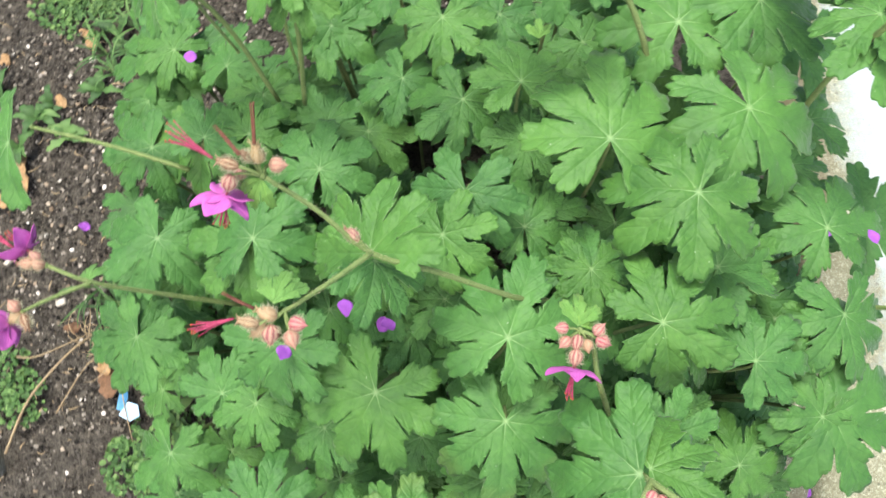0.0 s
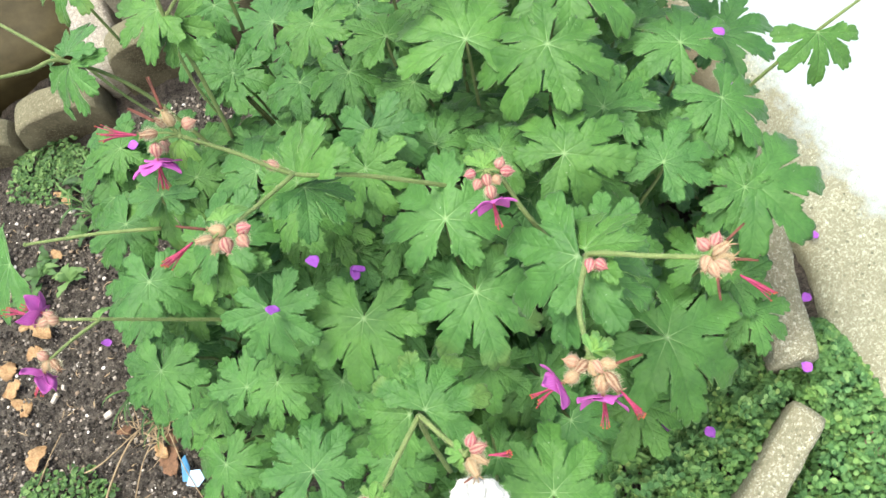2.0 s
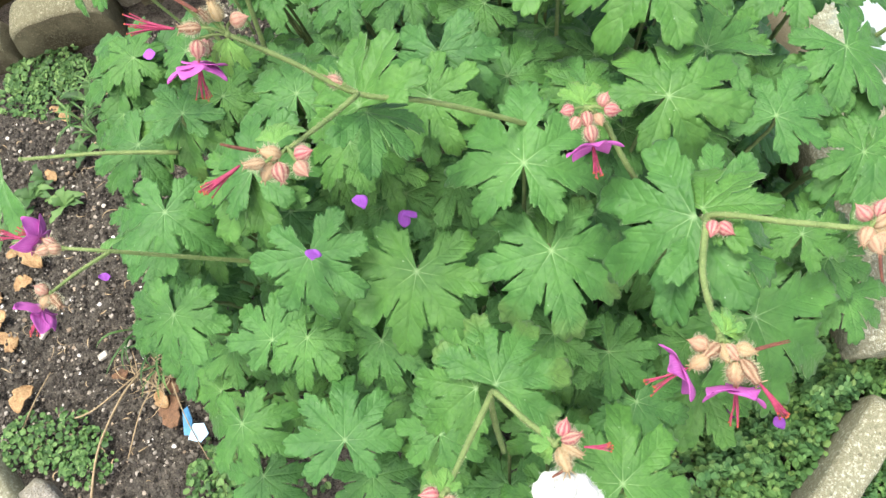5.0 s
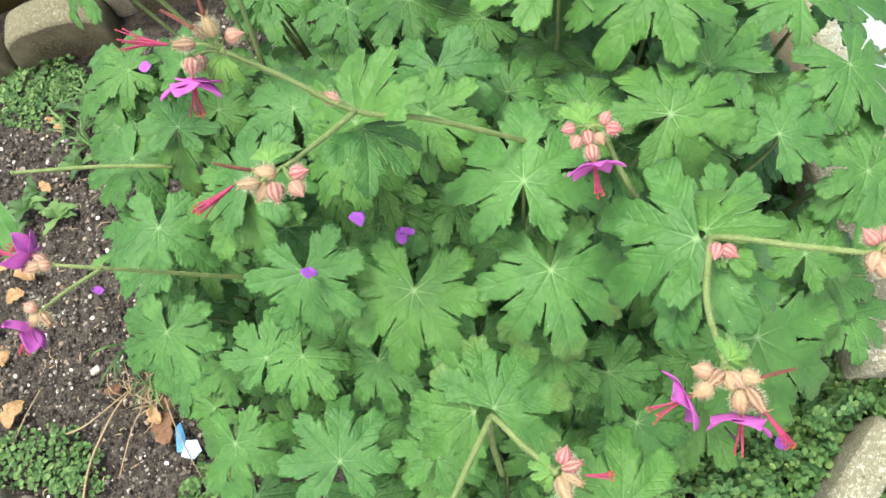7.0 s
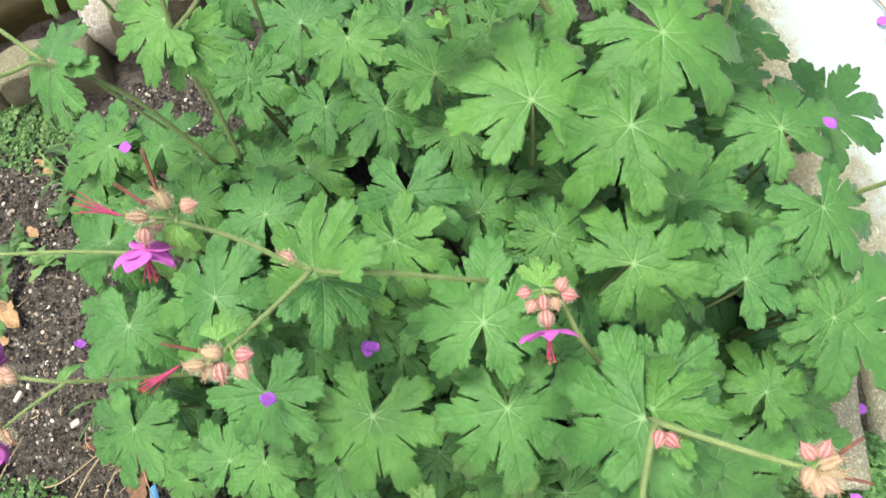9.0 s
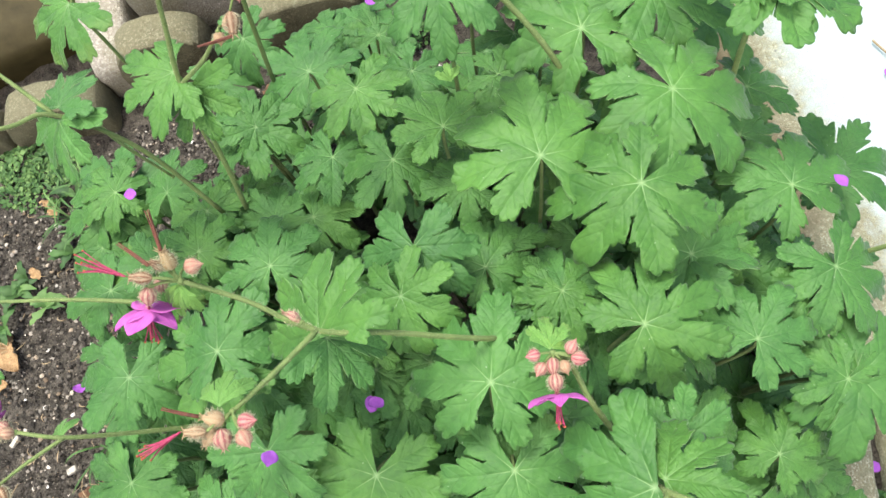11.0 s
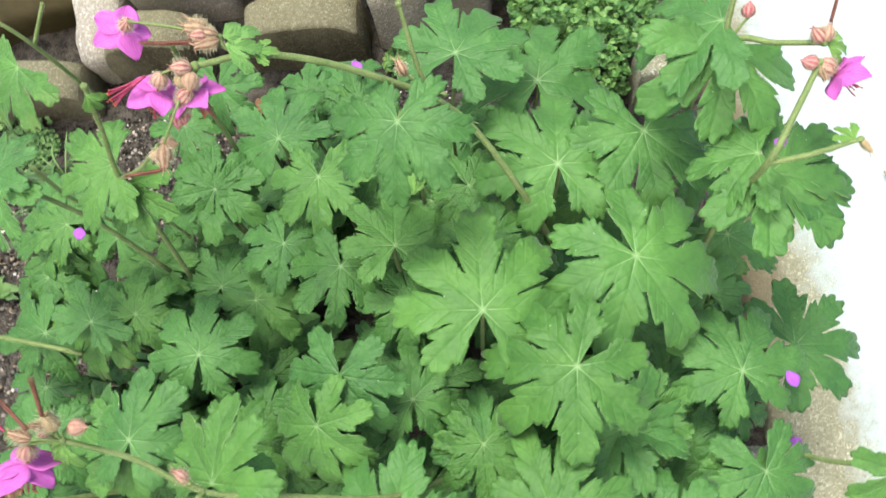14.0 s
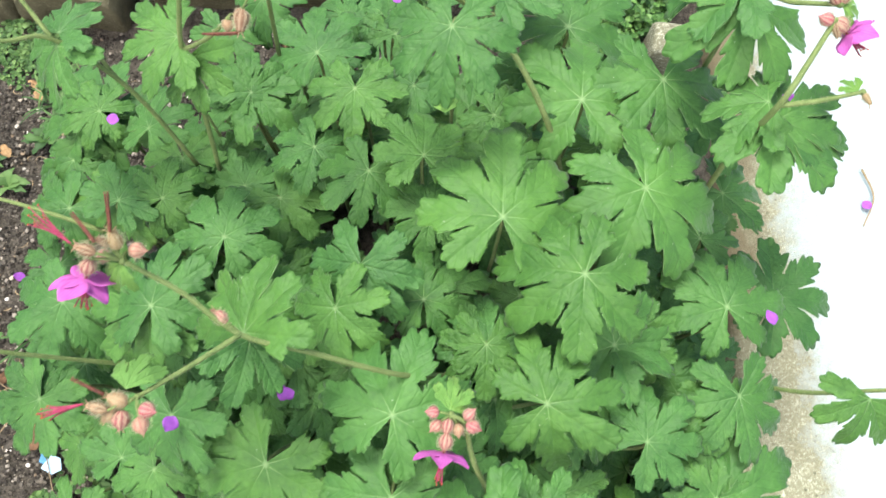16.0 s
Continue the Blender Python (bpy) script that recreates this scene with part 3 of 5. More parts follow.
painted = ramp(nt, mathn(nt, "MULTIPLY", edge, 12.0), [(0.0, (0, 0, 0)), (0.5, (1, 1, 1))])
nt.links.new(mixc(nt, painted, col, mixc(nt, noise_of(nt, c, 35.0), (0.375, 0.45, 0.44), (0.325, 0.39, 0.375))), b.inputs["Base Color"])

bm = bmesh.new()
ys = [-60, -8, -1] + [-0.45 + 0.02 * i for i in range(80)] + [2, 8, 60]
rows = []
for y in ys:
    w = 0.006 * noise.noise(Vector((0, y * 14, 3))) if abs(y) < 1.3 else 0
    x0 = 0.362 + w + 0.2 * min(0.1, max(0, y + 0.05))
    prof = [(x0, -0.08), (x0, 0.008), (x0 + 0.006, 0.017), (x0 + 0.02, 0.021), (0.45, 0.022), (0.6, 0.022), (1.2, 0.024), (60, 0.03)]
    rows.append([bm.verts.new((x, y, z)) for x, z in prof])
for r0, r1 in zip(rows, rows[1:]):
    for i in range(len(r0) - 1):
        bm.faces.new((r0[i], r0[i + 1], r1[i + 1], r1[i]))
tagged(put("path", mesh_of("path", bm, PAVE)), "pale concrete path with worn white paint", "path", kind="structure")


def edging(pts, width, top, base=-0.04, seed=0, round_top=0.012, name="edging_stone", scallop=(), mat=None):
    """A run of concrete edging along pts, of that width, with a worn rounded top; scallop: humps (place along it, half width, rise)."""
    line = spline(pts, 8) if len(pts) > 2 else spline(pts, 22)
    bm = bmesh.new()
    rings = []
    total = sum((b - a).length for a, b in zip(line, line[1:]))
    run = 0.0
    for i, p in enumerate(line):
        if i:
            run += (p - line[i - 1]).length
        d = (line[min(i + 1, len(line) - 1)] - line[max(i - 1, 0)]).normalized()
        s = Vector((d.y, -d.x, 0))
        t = top
        if scallop:
            t = top - scallop[1] * (1 - math.sqrt(max(0, 1 - (abs(((run + scallop[2]) / scallop[0]) % 1 - 0.5) / 0.5) ** 2.6)))
        endr = min(run, total - run)
        drop = 0.006 * max(0, 1 - endr / 0.008) ** 2
        ring = []
        for u, h in ((-1, 0), (-1, 0.55), (-1, 0.82), (-0.86, 0.95), (-0.6, 1), (0, 1.01), (0.6, 1), (0.86, 0.95), (1, 0.82), (1, 0.55), (1, 0)):
            z = base + (t - base) * 0.6 * min(h / 0.55, 1) if h <= 0.55 else t - round_top * (1 - (h - 0.55) / 0.45)
            q = p + s * u * width * 0.5
            j = noise.noise_vector(Vector((q.x, q.y, z + seed)) * 55) * 0.0016
            ring.append(bm.verts.new(Vector((q.x, q.y, z - (drop if h > 0.8 else 0))) + j))
        rings.append(ring)
    for a, b in zip(rings, rings[1:]):
        for k in range(len(a) - 1):
            bm.faces.new((a[k], b[k], b[k + 1], a[k + 1]))
    bm.faces.new(rings[0])
    bm.faces.new(rings[-1][::-1])
    bmesh.ops.recalc_face_normals(bm, faces=bm.faces)
    # with mat, sides get its painted-in shade and tops the lighter WORN
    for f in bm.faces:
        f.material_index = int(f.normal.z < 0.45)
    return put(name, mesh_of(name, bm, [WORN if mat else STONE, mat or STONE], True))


tagged(edging([(0.2905, -0.1035, 0), (0.1265, -0.2145, 0)], 0.032, 0.070, seed=1), "short weathered concrete edging stone among creeping green plants", "edging stone", "edging stones")
tagged(edging([(0.30, -0.06, 0), (0.318, 0.01, 0), (0.338, 0.07, 0), (0.345, 0.15, 0)], 0.04, 0.08, seed=2), "curved weathered concrete edging stone beside the path", "edging stone", "edging stones")
tagged(edging([(-0.541, 0.112, 0), (-0.497, -0.002, 0)], 0.04, 0.022, seed=5), "pale concrete edging stone beside small green weeds", "edging stone", "edging stones")
tagged(edging([(0.316, 0.520, 0), (0.318, 0.54, 0), (0.320, 0.562, 0)], 0.034, 0.078, seed=3), "concrete edging stone half hidden under leaves", "edging stone", "edging stones")
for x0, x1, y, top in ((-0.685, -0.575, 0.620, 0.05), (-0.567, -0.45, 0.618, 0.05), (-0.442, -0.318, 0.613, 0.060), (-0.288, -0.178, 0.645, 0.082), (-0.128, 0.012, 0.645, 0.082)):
    tagged(edging([(x0, y, 0), (x1, y - 0.006, 0)], 0.046, top, seed=x0 * 9, scallop=(x1 - x0, 0.034, 0.0), mat=STAIN_SHADE), "round-topped concrete edging stone, front colour darkened for stain and shade", "edging stone", "edging stones")

# ---- flower stalks, buds and blooms ----
def striped(name, pale, dark, count=9.0):
    """Papery bulb with darker ribs running from end to end, in the bulb's own coordinates."""
    m, nt, b = material(name, 0.65, 0.25)
    c = coords(nt)
    sep = nt.nodes.new("ShaderNodeSeparateXYZ")
    nt.links.new(c, sep.inputs[0])
    ang = mathn(nt, "ARCTAN2", sep.outputs[0], sep.outputs[1])
    rib = mathn(nt, "POWER", mathn(nt, "ABSOLUTE", mathn(nt, "COSINE", mathn(nt, "MULTIPLY", ang, count / 2))), 2.0)
    tone = mathn(nt, "ADD", mathn(nt, "MULTIPLY", rib, 0.6), mathn(nt, "MULTIPLY", noise_of(nt, c, 4.0), 0.7))
    info = nt.nodes.new("ShaderNodeObjectInfo").outputs["Random"]
    tone = mathn(nt, "ADD", tone, mathn(nt, "MULTIPLY", mathn(nt, "SUBTRACT", info, 0.5), 0.3))
    col = ramp(nt, tone, [(0.25, dark), (0.85, pale)])
    green = ramp(nt, info, [(0.45, (0, 0, 0)), (1.0, (0.65, 0.65, 0.65))])
    col = mixc(nt, green, col, (0.29, 0.235, 0.10))
    nt.links.new(col, b.inputs["Base Color"])
    bump(nt, b, noise_of(nt, c, 9.0), 0.4, 0.0008)
    return m


CALYX = striped("papery_pink_calyx", (0.40, 0.255, 0.18), (0.22, 0.068, 0.066))
BUD = striped("pink_bud", (0.41, 0.215, 0.175), (0.28, 0.058, 0.075))
RED = simple("red_stamen", (0.16, 0.010, 0.03), (0.36, 0.045, 0.11), 200, 0.5, 0.2)
BEAK = simple("brown_red_seed_beak", (0.06, 0.019, 0.012), (0.175, 0.06, 0.035), 200, 0.6, 0.3)
ANTHER = simple("orange_anther", (0.26, 0.05, 0.025), (0.4, 0.10, 0.045), 200, 0.7, 0.2)
HAIR = simple("stem_down", (0.34, 0.33, 0.2), (0.45, 0.42, 0.28), 100, 0.9, 0.1)


def petal_material(name, dark, light):
    m, nt, b = material(name, 0.55, 0.2)
    c = coords(nt)
    stretch = node(nt, "Mapping", Scale=(14.0, 1.4, 1.0))
    nt.links.new(c, stretch.inputs["Vector"])
    vein = noise_of(nt, stretch.outputs[0], 2.0, 3.0)
    tone = mathn(nt, "ADD", mathn(nt, "MULTIPLY", vein, 0.7), mathn(nt, "MULTIPLY", noise_of(nt, c, 1.4, 2.0), 0.4))
    col = ramp(nt, tone, [(0.35, dark), (0.75, light)])
    nt.links.new(col, b.inputs["Base Color"])
    bump(nt, b, vein, 0.3, 0.0006)
    tr = nt.nodes.new("ShaderNodeBsdfTranslucent")
    nt.links.new(col, tr.inputs[0])
    mix = nt.nodes.new("ShaderNodeMixShader")
    mix.inputs[0].default_value = 0.3
    nt.links.new(b.outputs[0], mix.inputs[1])
    nt.links.new(tr.outputs[0], mix.inputs[2])
    nt.links.new(mix.outputs[0], nt.nodes["Material Output"].inputs[0])
    return m


PETAL = petal_material("magenta_petal", (0.46, 0.07, 0.36), (0.62, 0.20, 0.53))
FADED = petal_material("fallen_violet_petal", (0.27, 0.06, 0.40), (0.42, 0.14, 0.56))


def bulb_mesh(name, mat, width, point, seed, open_mouth=0.0):
    """A ribbed bulb from (0,0,0) to z = 1, with short teeth at its mouth."""
    rg = random.Random(seed)
    bm = bmesh.new()
    prof = [(0.0, 0.10), (0.06, 0.42), (0.2, 0.82), (0.4, 1.0), (0.6, 0.95), (0.78, 0.7), (0.9, 0.42), (1.0, 0.22)]
    if point:
        prof += [(1.06, 0.10), (1.17, 0.03)]
    if open_mouth:
        prof = [(z, r if z < 0.5 else max(r, open_mouth + 0.25 * (z - 0.5))) for z, r in prof]
    rings = []
    for z, r in prof:
        rings.append([bm.verts.new((math.cos(k * math.tau / 18) * r * width * (1 + 0.045 * math.cos(9 * k * math.tau / 18 + 0.1)), math.sin(k * math.tau / 18) * r * width * (1 + 0.045 * math.cos(9 * k * math.tau / 18)), z)) for k in range(18)])
    for a, b in zip(rings, rings[1:]):
        for k in range(18):
            bm.faces.new((a[k], a[(k + 1) % 18], b[(k + 1) % 18], b[k]))
    bm.faces.new(rings[0][::-1])
    bm.faces.new(rings[-1])
    if not point:
        for k in range(5):
            a = k * math.tau / 5 + rg.uniform(-0.2, 0.2)
            d = Vector((math.cos(a), math.sin(a), 0))
            tube(bm, [d * 0.2 * width + Vector((0, 0, 0.95)), d * 0.32 * width + Vector((0, 0, 1.04)), d * (0.5 + 1.4 * open_mouth * rg.uniform(0.3, 1.2)) * width + Vector((0, 0, 1.14 + open_mouth * rg.uniform(-0.2, 0.5)))], 0.04 + 0.05 * open_mouth, 0.012, 4)
    for k in range(190):
        a, z = rg.uniform(0, math.tau), rg.uniform(0.1, 0.9)
        r = width * math.sin(math.pi * min(0.95, z * 0.8 + 0.12))
        d = Vector((math.cos(a), math.sin(a), 0.2))
        p = Vector((math.cos(a) * r, math.sin(a) * r, z))
        tube(bm, [p, p + d * rg.uniform(0.10, 0.24)], 0.009, 0.004, 3, 1, False)
    return mesh_of(name, bm, [mat, HAIR])


WITHERED = striped("withered_tan_calyx", (0.33, 0.235, 0.145), (0.15, 0.075, 0.04), 7.0)
CALYX_MESH = [bulb_mesh("calyx", CALYX, 0.36 + 0.035 * s, False, s) for s in range(3)]
WITHERED_MESH = [bulb_mesh("calyx", WITHERED, 0.24 + 0.05 * s, False, 30 + s, 0.5) for s in range(3)]
BUD_MESH = [bulb_mesh("bud", BUD, 0.44, True, 9 + s) for s in range(2)]


def petal_mesh(mat, seed, curl=0.25):
    """A rounded petal of length 1 along +y on a narrow claw."""
    rg = random.Random(seed)
    bm = bmesh.new()
    wobble = rg.uniform(0, 6)
    top, low = [], []
    for j in range(10):
        t = j / 9
        w = 0.05 + 0.40 * math.sin(math.pi * min(1, max(0.0, t - 0.05) ** 0.75)) ** 0.8 if t > 0.05 else 0.05
        w = max(w, 0.03)
        for sheet, dz in ((top, 0.0), (low, -0.012)):
            row = []
            for i in range(-3, 4):
                u = i / 3
                z = curl * (0.9 * t * t) * -1 + 0.10 * u * u * t + 0.03 * math.sin(7 * t + 2.2 * u + wobble)
                row.append(bm.verts.new((u * w, t - 0.06 * u * u * t, z + dz)))
            sheet.append(row)
    for sheet, flip in ((top, False), (low, True)):
        for a, b in zip(sheet, sheet[1:]):
            for i in range(6):
                q = (a[i], a[i + 1], b[i + 1], b[i])
                bm.faces.new(q[::-1] if flip else q)
    rim = [r[0] for r in top] + top[-1][1:-1] + [r[-1] for r in top[::-1]]
    rim2 = [r[0] for r in low] + low[-1][1:-1] + [r[-1] for r in low[::-1]]
    for i in range(len(rim) - 1):
        bm.faces.new((rim[i], rim[i + 1], rim2[i + 1], rim2[i]))
    bmesh.ops.recalc_face_normals(bm, faces=bm.faces)
    return mesh_of("petal", bm, mat)


PETAL_MESH = [petal_mesh(PETAL, s, 0.15 + 0.12 * s) for s in range(3)]
FADED_MESH = [petal_mesh(FADED, 5 + s, -0.3 + 0.3 * s) for s in range(3)]
bloom = random.Random(5)
joint = [None]


def axis_pose(p, d, size, spin=0.0):
    """A pose at p whose z runs along d, scaled."""
    z = d.normalized()
    x = z.orthogonal().normalized()
    y = z.cross(x)
    return Matrix.Translation(p) @ Matrix((x, y, z)).transposed().to_4x4() @ Matrix.Rotation(spin, 4, "Z") @ Matrix.Diagonal((size, size, size, 1))


def flower_stem(pts, r, label):
    pts = [Vector(p) for p in pts]
    bm = bmesh.new()
    line = spline(pts, 6)
    tube(bm, line, r * 1.15, r * 0.8, 8)
    for i in range(int(len(line) * 16)):
        k = bloom.randrange(len(line) - 1)
        d = (line[k + 1] - line[k]).normalized()
        side = (d.orthogonal().normalized() @ Matrix.Rotation(bloom.uniform(0, math.tau), 3, d)).normalized()
        p = line[k].lerp(line[k + 1], bloom.random()) + side * r * 0.8
        tube(bm, [p, p + side * 0.0011], 0.00007, 0.00003, 3, 1, False)
    joint[0] = pts[-1]
    bmesh.ops.create_uvsphere(bm, u_segments=8, v_segments=6, radius=r * 1.25, matrix=Matrix.Translation(pts[-1]))
    s = part("flower_stem", bm, [STEM, HAIR], geranium, label)
    return s


def pedicel(s, p):
    a = joint[0]
    if (a - p).length > 0.004:
        bm = bmesh.new()
        tube(bm, spline([a, a.lerp(p, 0.5) + Vector((0, 0, 0.002)), p], 3), 0.0009, 0.0008, 5)
        part("pedicel", bm, STEM, s)


def calyx(s, p, q, spent=True):
    p, q = Vector(p), Vector(q)
    pedicel(s, p)
    size = min(0.011, max(0.0085, (q - p).length))
    if bloom.random() < (0.42 if spent else 0):
        return put("calyx", bloom.choice(WITHERED_MESH), axis_pose(p, q - p, size * bloom.uniform(0.95, 1.2), bloom.uniform(0, 6)), s, "withered tan calyx")
    return put("calyx", bloom.choice(CALYX_MESH), axis_pose(p, q - p, size * bloom.uniform(0.88, 1.06), bloom.uniform(0, 6)), s)


def bud(s, p, q):
    p, q = Vector(p), Vector(q)
    pedicel(s, p)
    size = min(0.0095, max(0.0075, (q - p).length))
    return put("bud", bloom.choice(BUD_MESH), axis_pose(p, q - p, size, bloom.uniform(0, 6)), s)


def beak(s, p, q):
    p, q = Vector(p), Vector(q)
    bm = bmesh.new()
    side = (q - p).orthogonal().normalized() * (q - p).length * 0.06
    for k in range(3):
        o = side @ Matrix.Rotation(k * 2.1, 3, (q - p).normalized())
        tube(bm, spline([p + o * 0.3, p.lerp(q, 0.55) + o * 0.5, q + o * (0.9 if k else 0)], 4), 0.00075, 0.0003, 5)
    return part("seed_beak", bm, BEAK, s)


def tuft(s, p, q, n=10, length=1.0):
    """A brush of red stamens from p to q, with small anthers."""
    p, q = Vector(p), Vector(q)
    d = q - p
    for k in range(n):
        bm = bmesh.new()
        o = d.orthogonal().normalized() @ Matrix.Rotation(bloom.uniform(0, math.tau), 3, d.normalized())
        tip = p + d * bloom.uniform(0.75, 1.0) * length + o * d.length * bloom.uniform(0.05, 0.20)
        tube(bm, spline([p, p + d * 0.5 + o * d.length * 0.06, tip], 4), 0.0006, 0.0003, 4)
        made = bmesh.ops.create_icosphere(bm, subdivisions=1, radius=0.00065, matrix=Matrix.Translation(tip))
        for f in {f for v in made["verts"] for f in v.link_faces}:
            f.material_index = 1
        part("stamen", bm, [RED, ANTHER], s)


def flower(s, p, q):
    """An open bloom: calyx at p, five spread petals and hanging stamens towards q."""
    p, q = Vector(p), Vector(q)
    d = (q - p).normalized()
    calyx(s, p, p + d * 0.0125, False)
    mouth = p + d * 0.0125
    u = d.orthogonal().normalized()
    for k in range(5):
        a = k * math.tau / 5 + bloom.uniform(-0.25, 0.25)
        out = u @ Matrix.Rotation(a, 3, d)
        y = (out + d * bloom.uniform(-0.1, 0.35)).normalized()
        x = y.cross(-d).normalized()
        z = x.cross(y)
        size = bloom.uniform(0.0155, 0.0185)
        m = Matrix.Translation(mouth) @ Matrix((x, y, z)).transposed().to_4x4() @ Matrix.Diagonal((size * 0.95, size, size, 1))
        put("petal", bloom.choice(PETAL_MESH), m, s)
    droop = (d + Vector((0, 0, -0.2))).normalized()
    tuft(s, mouth - d * 0.002, mouth + droop * 0.020)


BRACT_MESH = [mesh_of("bract", lobed_blade(70 + k, lobes=3, droop=0.1 + 0.15 * k, fold=0.16, step=44), YOUNG) for k in range(4)]


def bract(s, p, q):
    """A small pale green leaf at the joint."""
    p, q = Vector(p), Vector(q)
    h = (q - p).normalized()
    up = Vector((0, -0.15, 1))
    side = h.cross(up).normalized()
    up = side.cross(h)
    size = min(0.019, max(0.010, (q - p).length))
    m = Matrix.Translation(p) @ Matrix((side, h, up)).transposed().to_4x4() @ Matrix.Diagonal((size * 0.9, size * 1.0, size, 1))
    return put("bract", bloom.choice(BRACT_MESH), m, s)


s = flower_stem([(0.088, 0.146, 0.235), (0.05, 0.138, 0.298), (0.0, 0.144, 0.345), (-0.038, 0.150, 0.368), (-0.067, 0.169, 0.390), (-0.092, 0.180, 0.415)], 0.0017, "long hairy flower stalk with pink calyces and magenta petals")
bud(s, (-0.089, 0.186, 0.416), (-0.074, 0.185, 0.417))
calyx(s, (-0.093, 0.185, 0.420), (-0.093, 0.193, 0.432))
beak(s, (-0.093, 0.191, 0.432), (-0.092, 0.208, 0.445))
calyx(s, (-0.097, 0.187, 0.420), (-0.100, 0.187, 0.432))
beak(s, (-0.100, 0.185, 0.432), (-0.113, 0.200, 0.435))
calyx(s, (-0.102, 0.181, 0.425), (-0.118, 0.186, 0.425))
tuft(s, (-0.116, 0.186, 0.425), (-0.143, 0.204, 0.420))
flower(s, (-0.107, 0.179, 0.420), (-0.112, 0.168, 0.411))
calyx(s, (-0.105, 0.186, 0.410), (-0.109, 0.183, 0.400))
bract(s, (-0.093, 0.179, 0.413), (-0.100, 0.166, 0.410))
s = flower_stem([(-0.038, 0.150, 0.368), (-0.059, 0.129, 0.385), (-0.079, 0.110, 0.402)], 0.0015, "hairy flower stalk with spent red blooms and buds")
bud(s, (-0.076, 0.104, 0.404), (-0.062, 0.101, 0.408))
bud(s, (-0.076, 0.100, 0.404), (-0.072, 0.090, 0.404))
calyx(s, (-0.082, 0.106, 0.405), (-0.093, 0.110, 0.410))
calyx(s, (-0.085, 0.103, 0.405), (-0.086, 0.090, 0.400))
calyx(s, (-0.088, 0.104, 0.405), (-0.099, 0.093, 0.400))
calyx(s, (-0.090, 0.102, 0.410), (-0.105, 0.105, 0.410))
tuft(s, (-0.103, 0.105, 0.410), (-0.126, 0.099, 0.405))
beak(s, (-0.093, 0.110, 0.410), (-0.109, 0.117, 0.415))
bract(s, (-0.084, 0.114, 0.405), (-0.081, 0.133, 0.405))
s = flower_stem([(-0.038, 0.150, 0.368), (-0.044, 0.155, 0.374)], 0.0012, "short stalk with papery brown bracts")
calyx(s, (-0.044, 0.155, 0.374), (-0.054, 0.162, 0.376))
calyx(s, (-0.045, 0.156, 0.374), (-0.059, 0.167, 0.376))
s = flower_stem([(-0.165, 0.154, 0.170), (-0.207, 0.150, 0.240), (-0.237, 0.149, 0.285), (-0.266, 0.159, 0.292)], 0.0016, "flower stalk leaning over bare soil with magenta blooms")
calyx(s, (-0.266, 0.159, 0.292), (-0.279, 0.160, 0.300))
flower(s, (-0.268, 0.161, 0.295), (-0.284, 0.174, 0.300))
calyx(s, (-0.271, 0.160, 0.295), (-0.288, 0.158, 0.300))
tuft(s, (-0.285, 0.169, 0.300), (-0.307, 0.183, 0.300))
s = flower_stem([(-0.237, 0.149, 0.285), (-0.258, 0.136, 0.295), (-0.273, 0.126, 0.300)], 0.0013, "short flower stalk with a drooping magenta bloom")
flower(s, (-0.274, 0.126, 0.300), (-0.285, 0.117, 0.295))
bud(s, (-0.274, 0.126, 0.302), (-0.284, 0.135, 0.304))
calyx(s, (-0.273, 0.125, 0.300), (-0.268, 0.115, 0.300))
bract(s, (-0.239, 0.150, 0.285), (-0.242, 0.163, 0.285))
s = flower_stem([(0.134, 0.029, 0.240), (0.119, 0.054, 0.270), (0.102, 0.081, 0.310), (0.095, 0.102, 0.330), (0.086, 0.110, 0.338)], 0.0018, "flower stalk with pink buds and one open bloom")
bud(s, (0.079, 0.111, 0.340), (0.071, 0.111, 0.342))
bud(s, (0.080, 0.106, 0.338), (0.074, 0.100, 0.338))
bud(s, (0.094, 0.107, 0.340), (0.100, 0.113, 0.342))
bud(s, (0.095, 0.105, 0.340), (0.107, 0.100, 0.338))
bud(s, (0.090, 0.105, 0.337), (0.091, 0.097, 0.337))
calyx(s, (0.085, 0.108, 0.338), (0.083, 0.098, 0.338))
flower(s, (0.084, 0.099, 0.338), (0.082, 0.087, 0.335))
bract(s, (0.085, 0.113, 0.338), (0.088, 0.131, 0.338))
bract(s, (0.087, 0.113, 0.338), (0.100, 0.125, 0.336))
s = flower_stem([(0.153, 0.004, 0.180), (0.133, 0.024, 0.270), (0.123, 0.023, 0.340), (0.154, 0.000, 0.360), (0.182, -0.018, 0.370)], 0.0019, "pale hairy stalk with pink buds and a spent bloom")
bud(s, (0.185, -0.014, 0.370), (0.181, -0.004, 0.372))
bud(s, (0.187, -0.014, 0.372), (0.196, -0.005, 0.374))
calyx(s, (0.184, -0.018, 0.370), (0.195, -0.016, 0.374))
beak(s, (0.195, -0.014, 0.374), (0.208, -0.009, 0.378))
calyx(s, (0.184, -0.019, 0.370), (0.198, -0.025, 0.370))
beak(s, (0.195, -0.025, 0.370), (0.207, -0.031, 0.370))
calyx(s, (0.182, -0.020, 0.370), (0.181, -0.032, 0.370))
beak(s, (0.181, -0.031, 0.370), (0.176, -0.044, 0.368))
calyx(s, (0.184, -0.021, 0.370), (0.193, -0.036, 0.370))
tuft(s, (0.193, -0.035, 0.370), (0.206, -0.054, 0.368))
calyx(s, (0.183, -0.017, 0.370), (0.175, -0.025, 0.370))
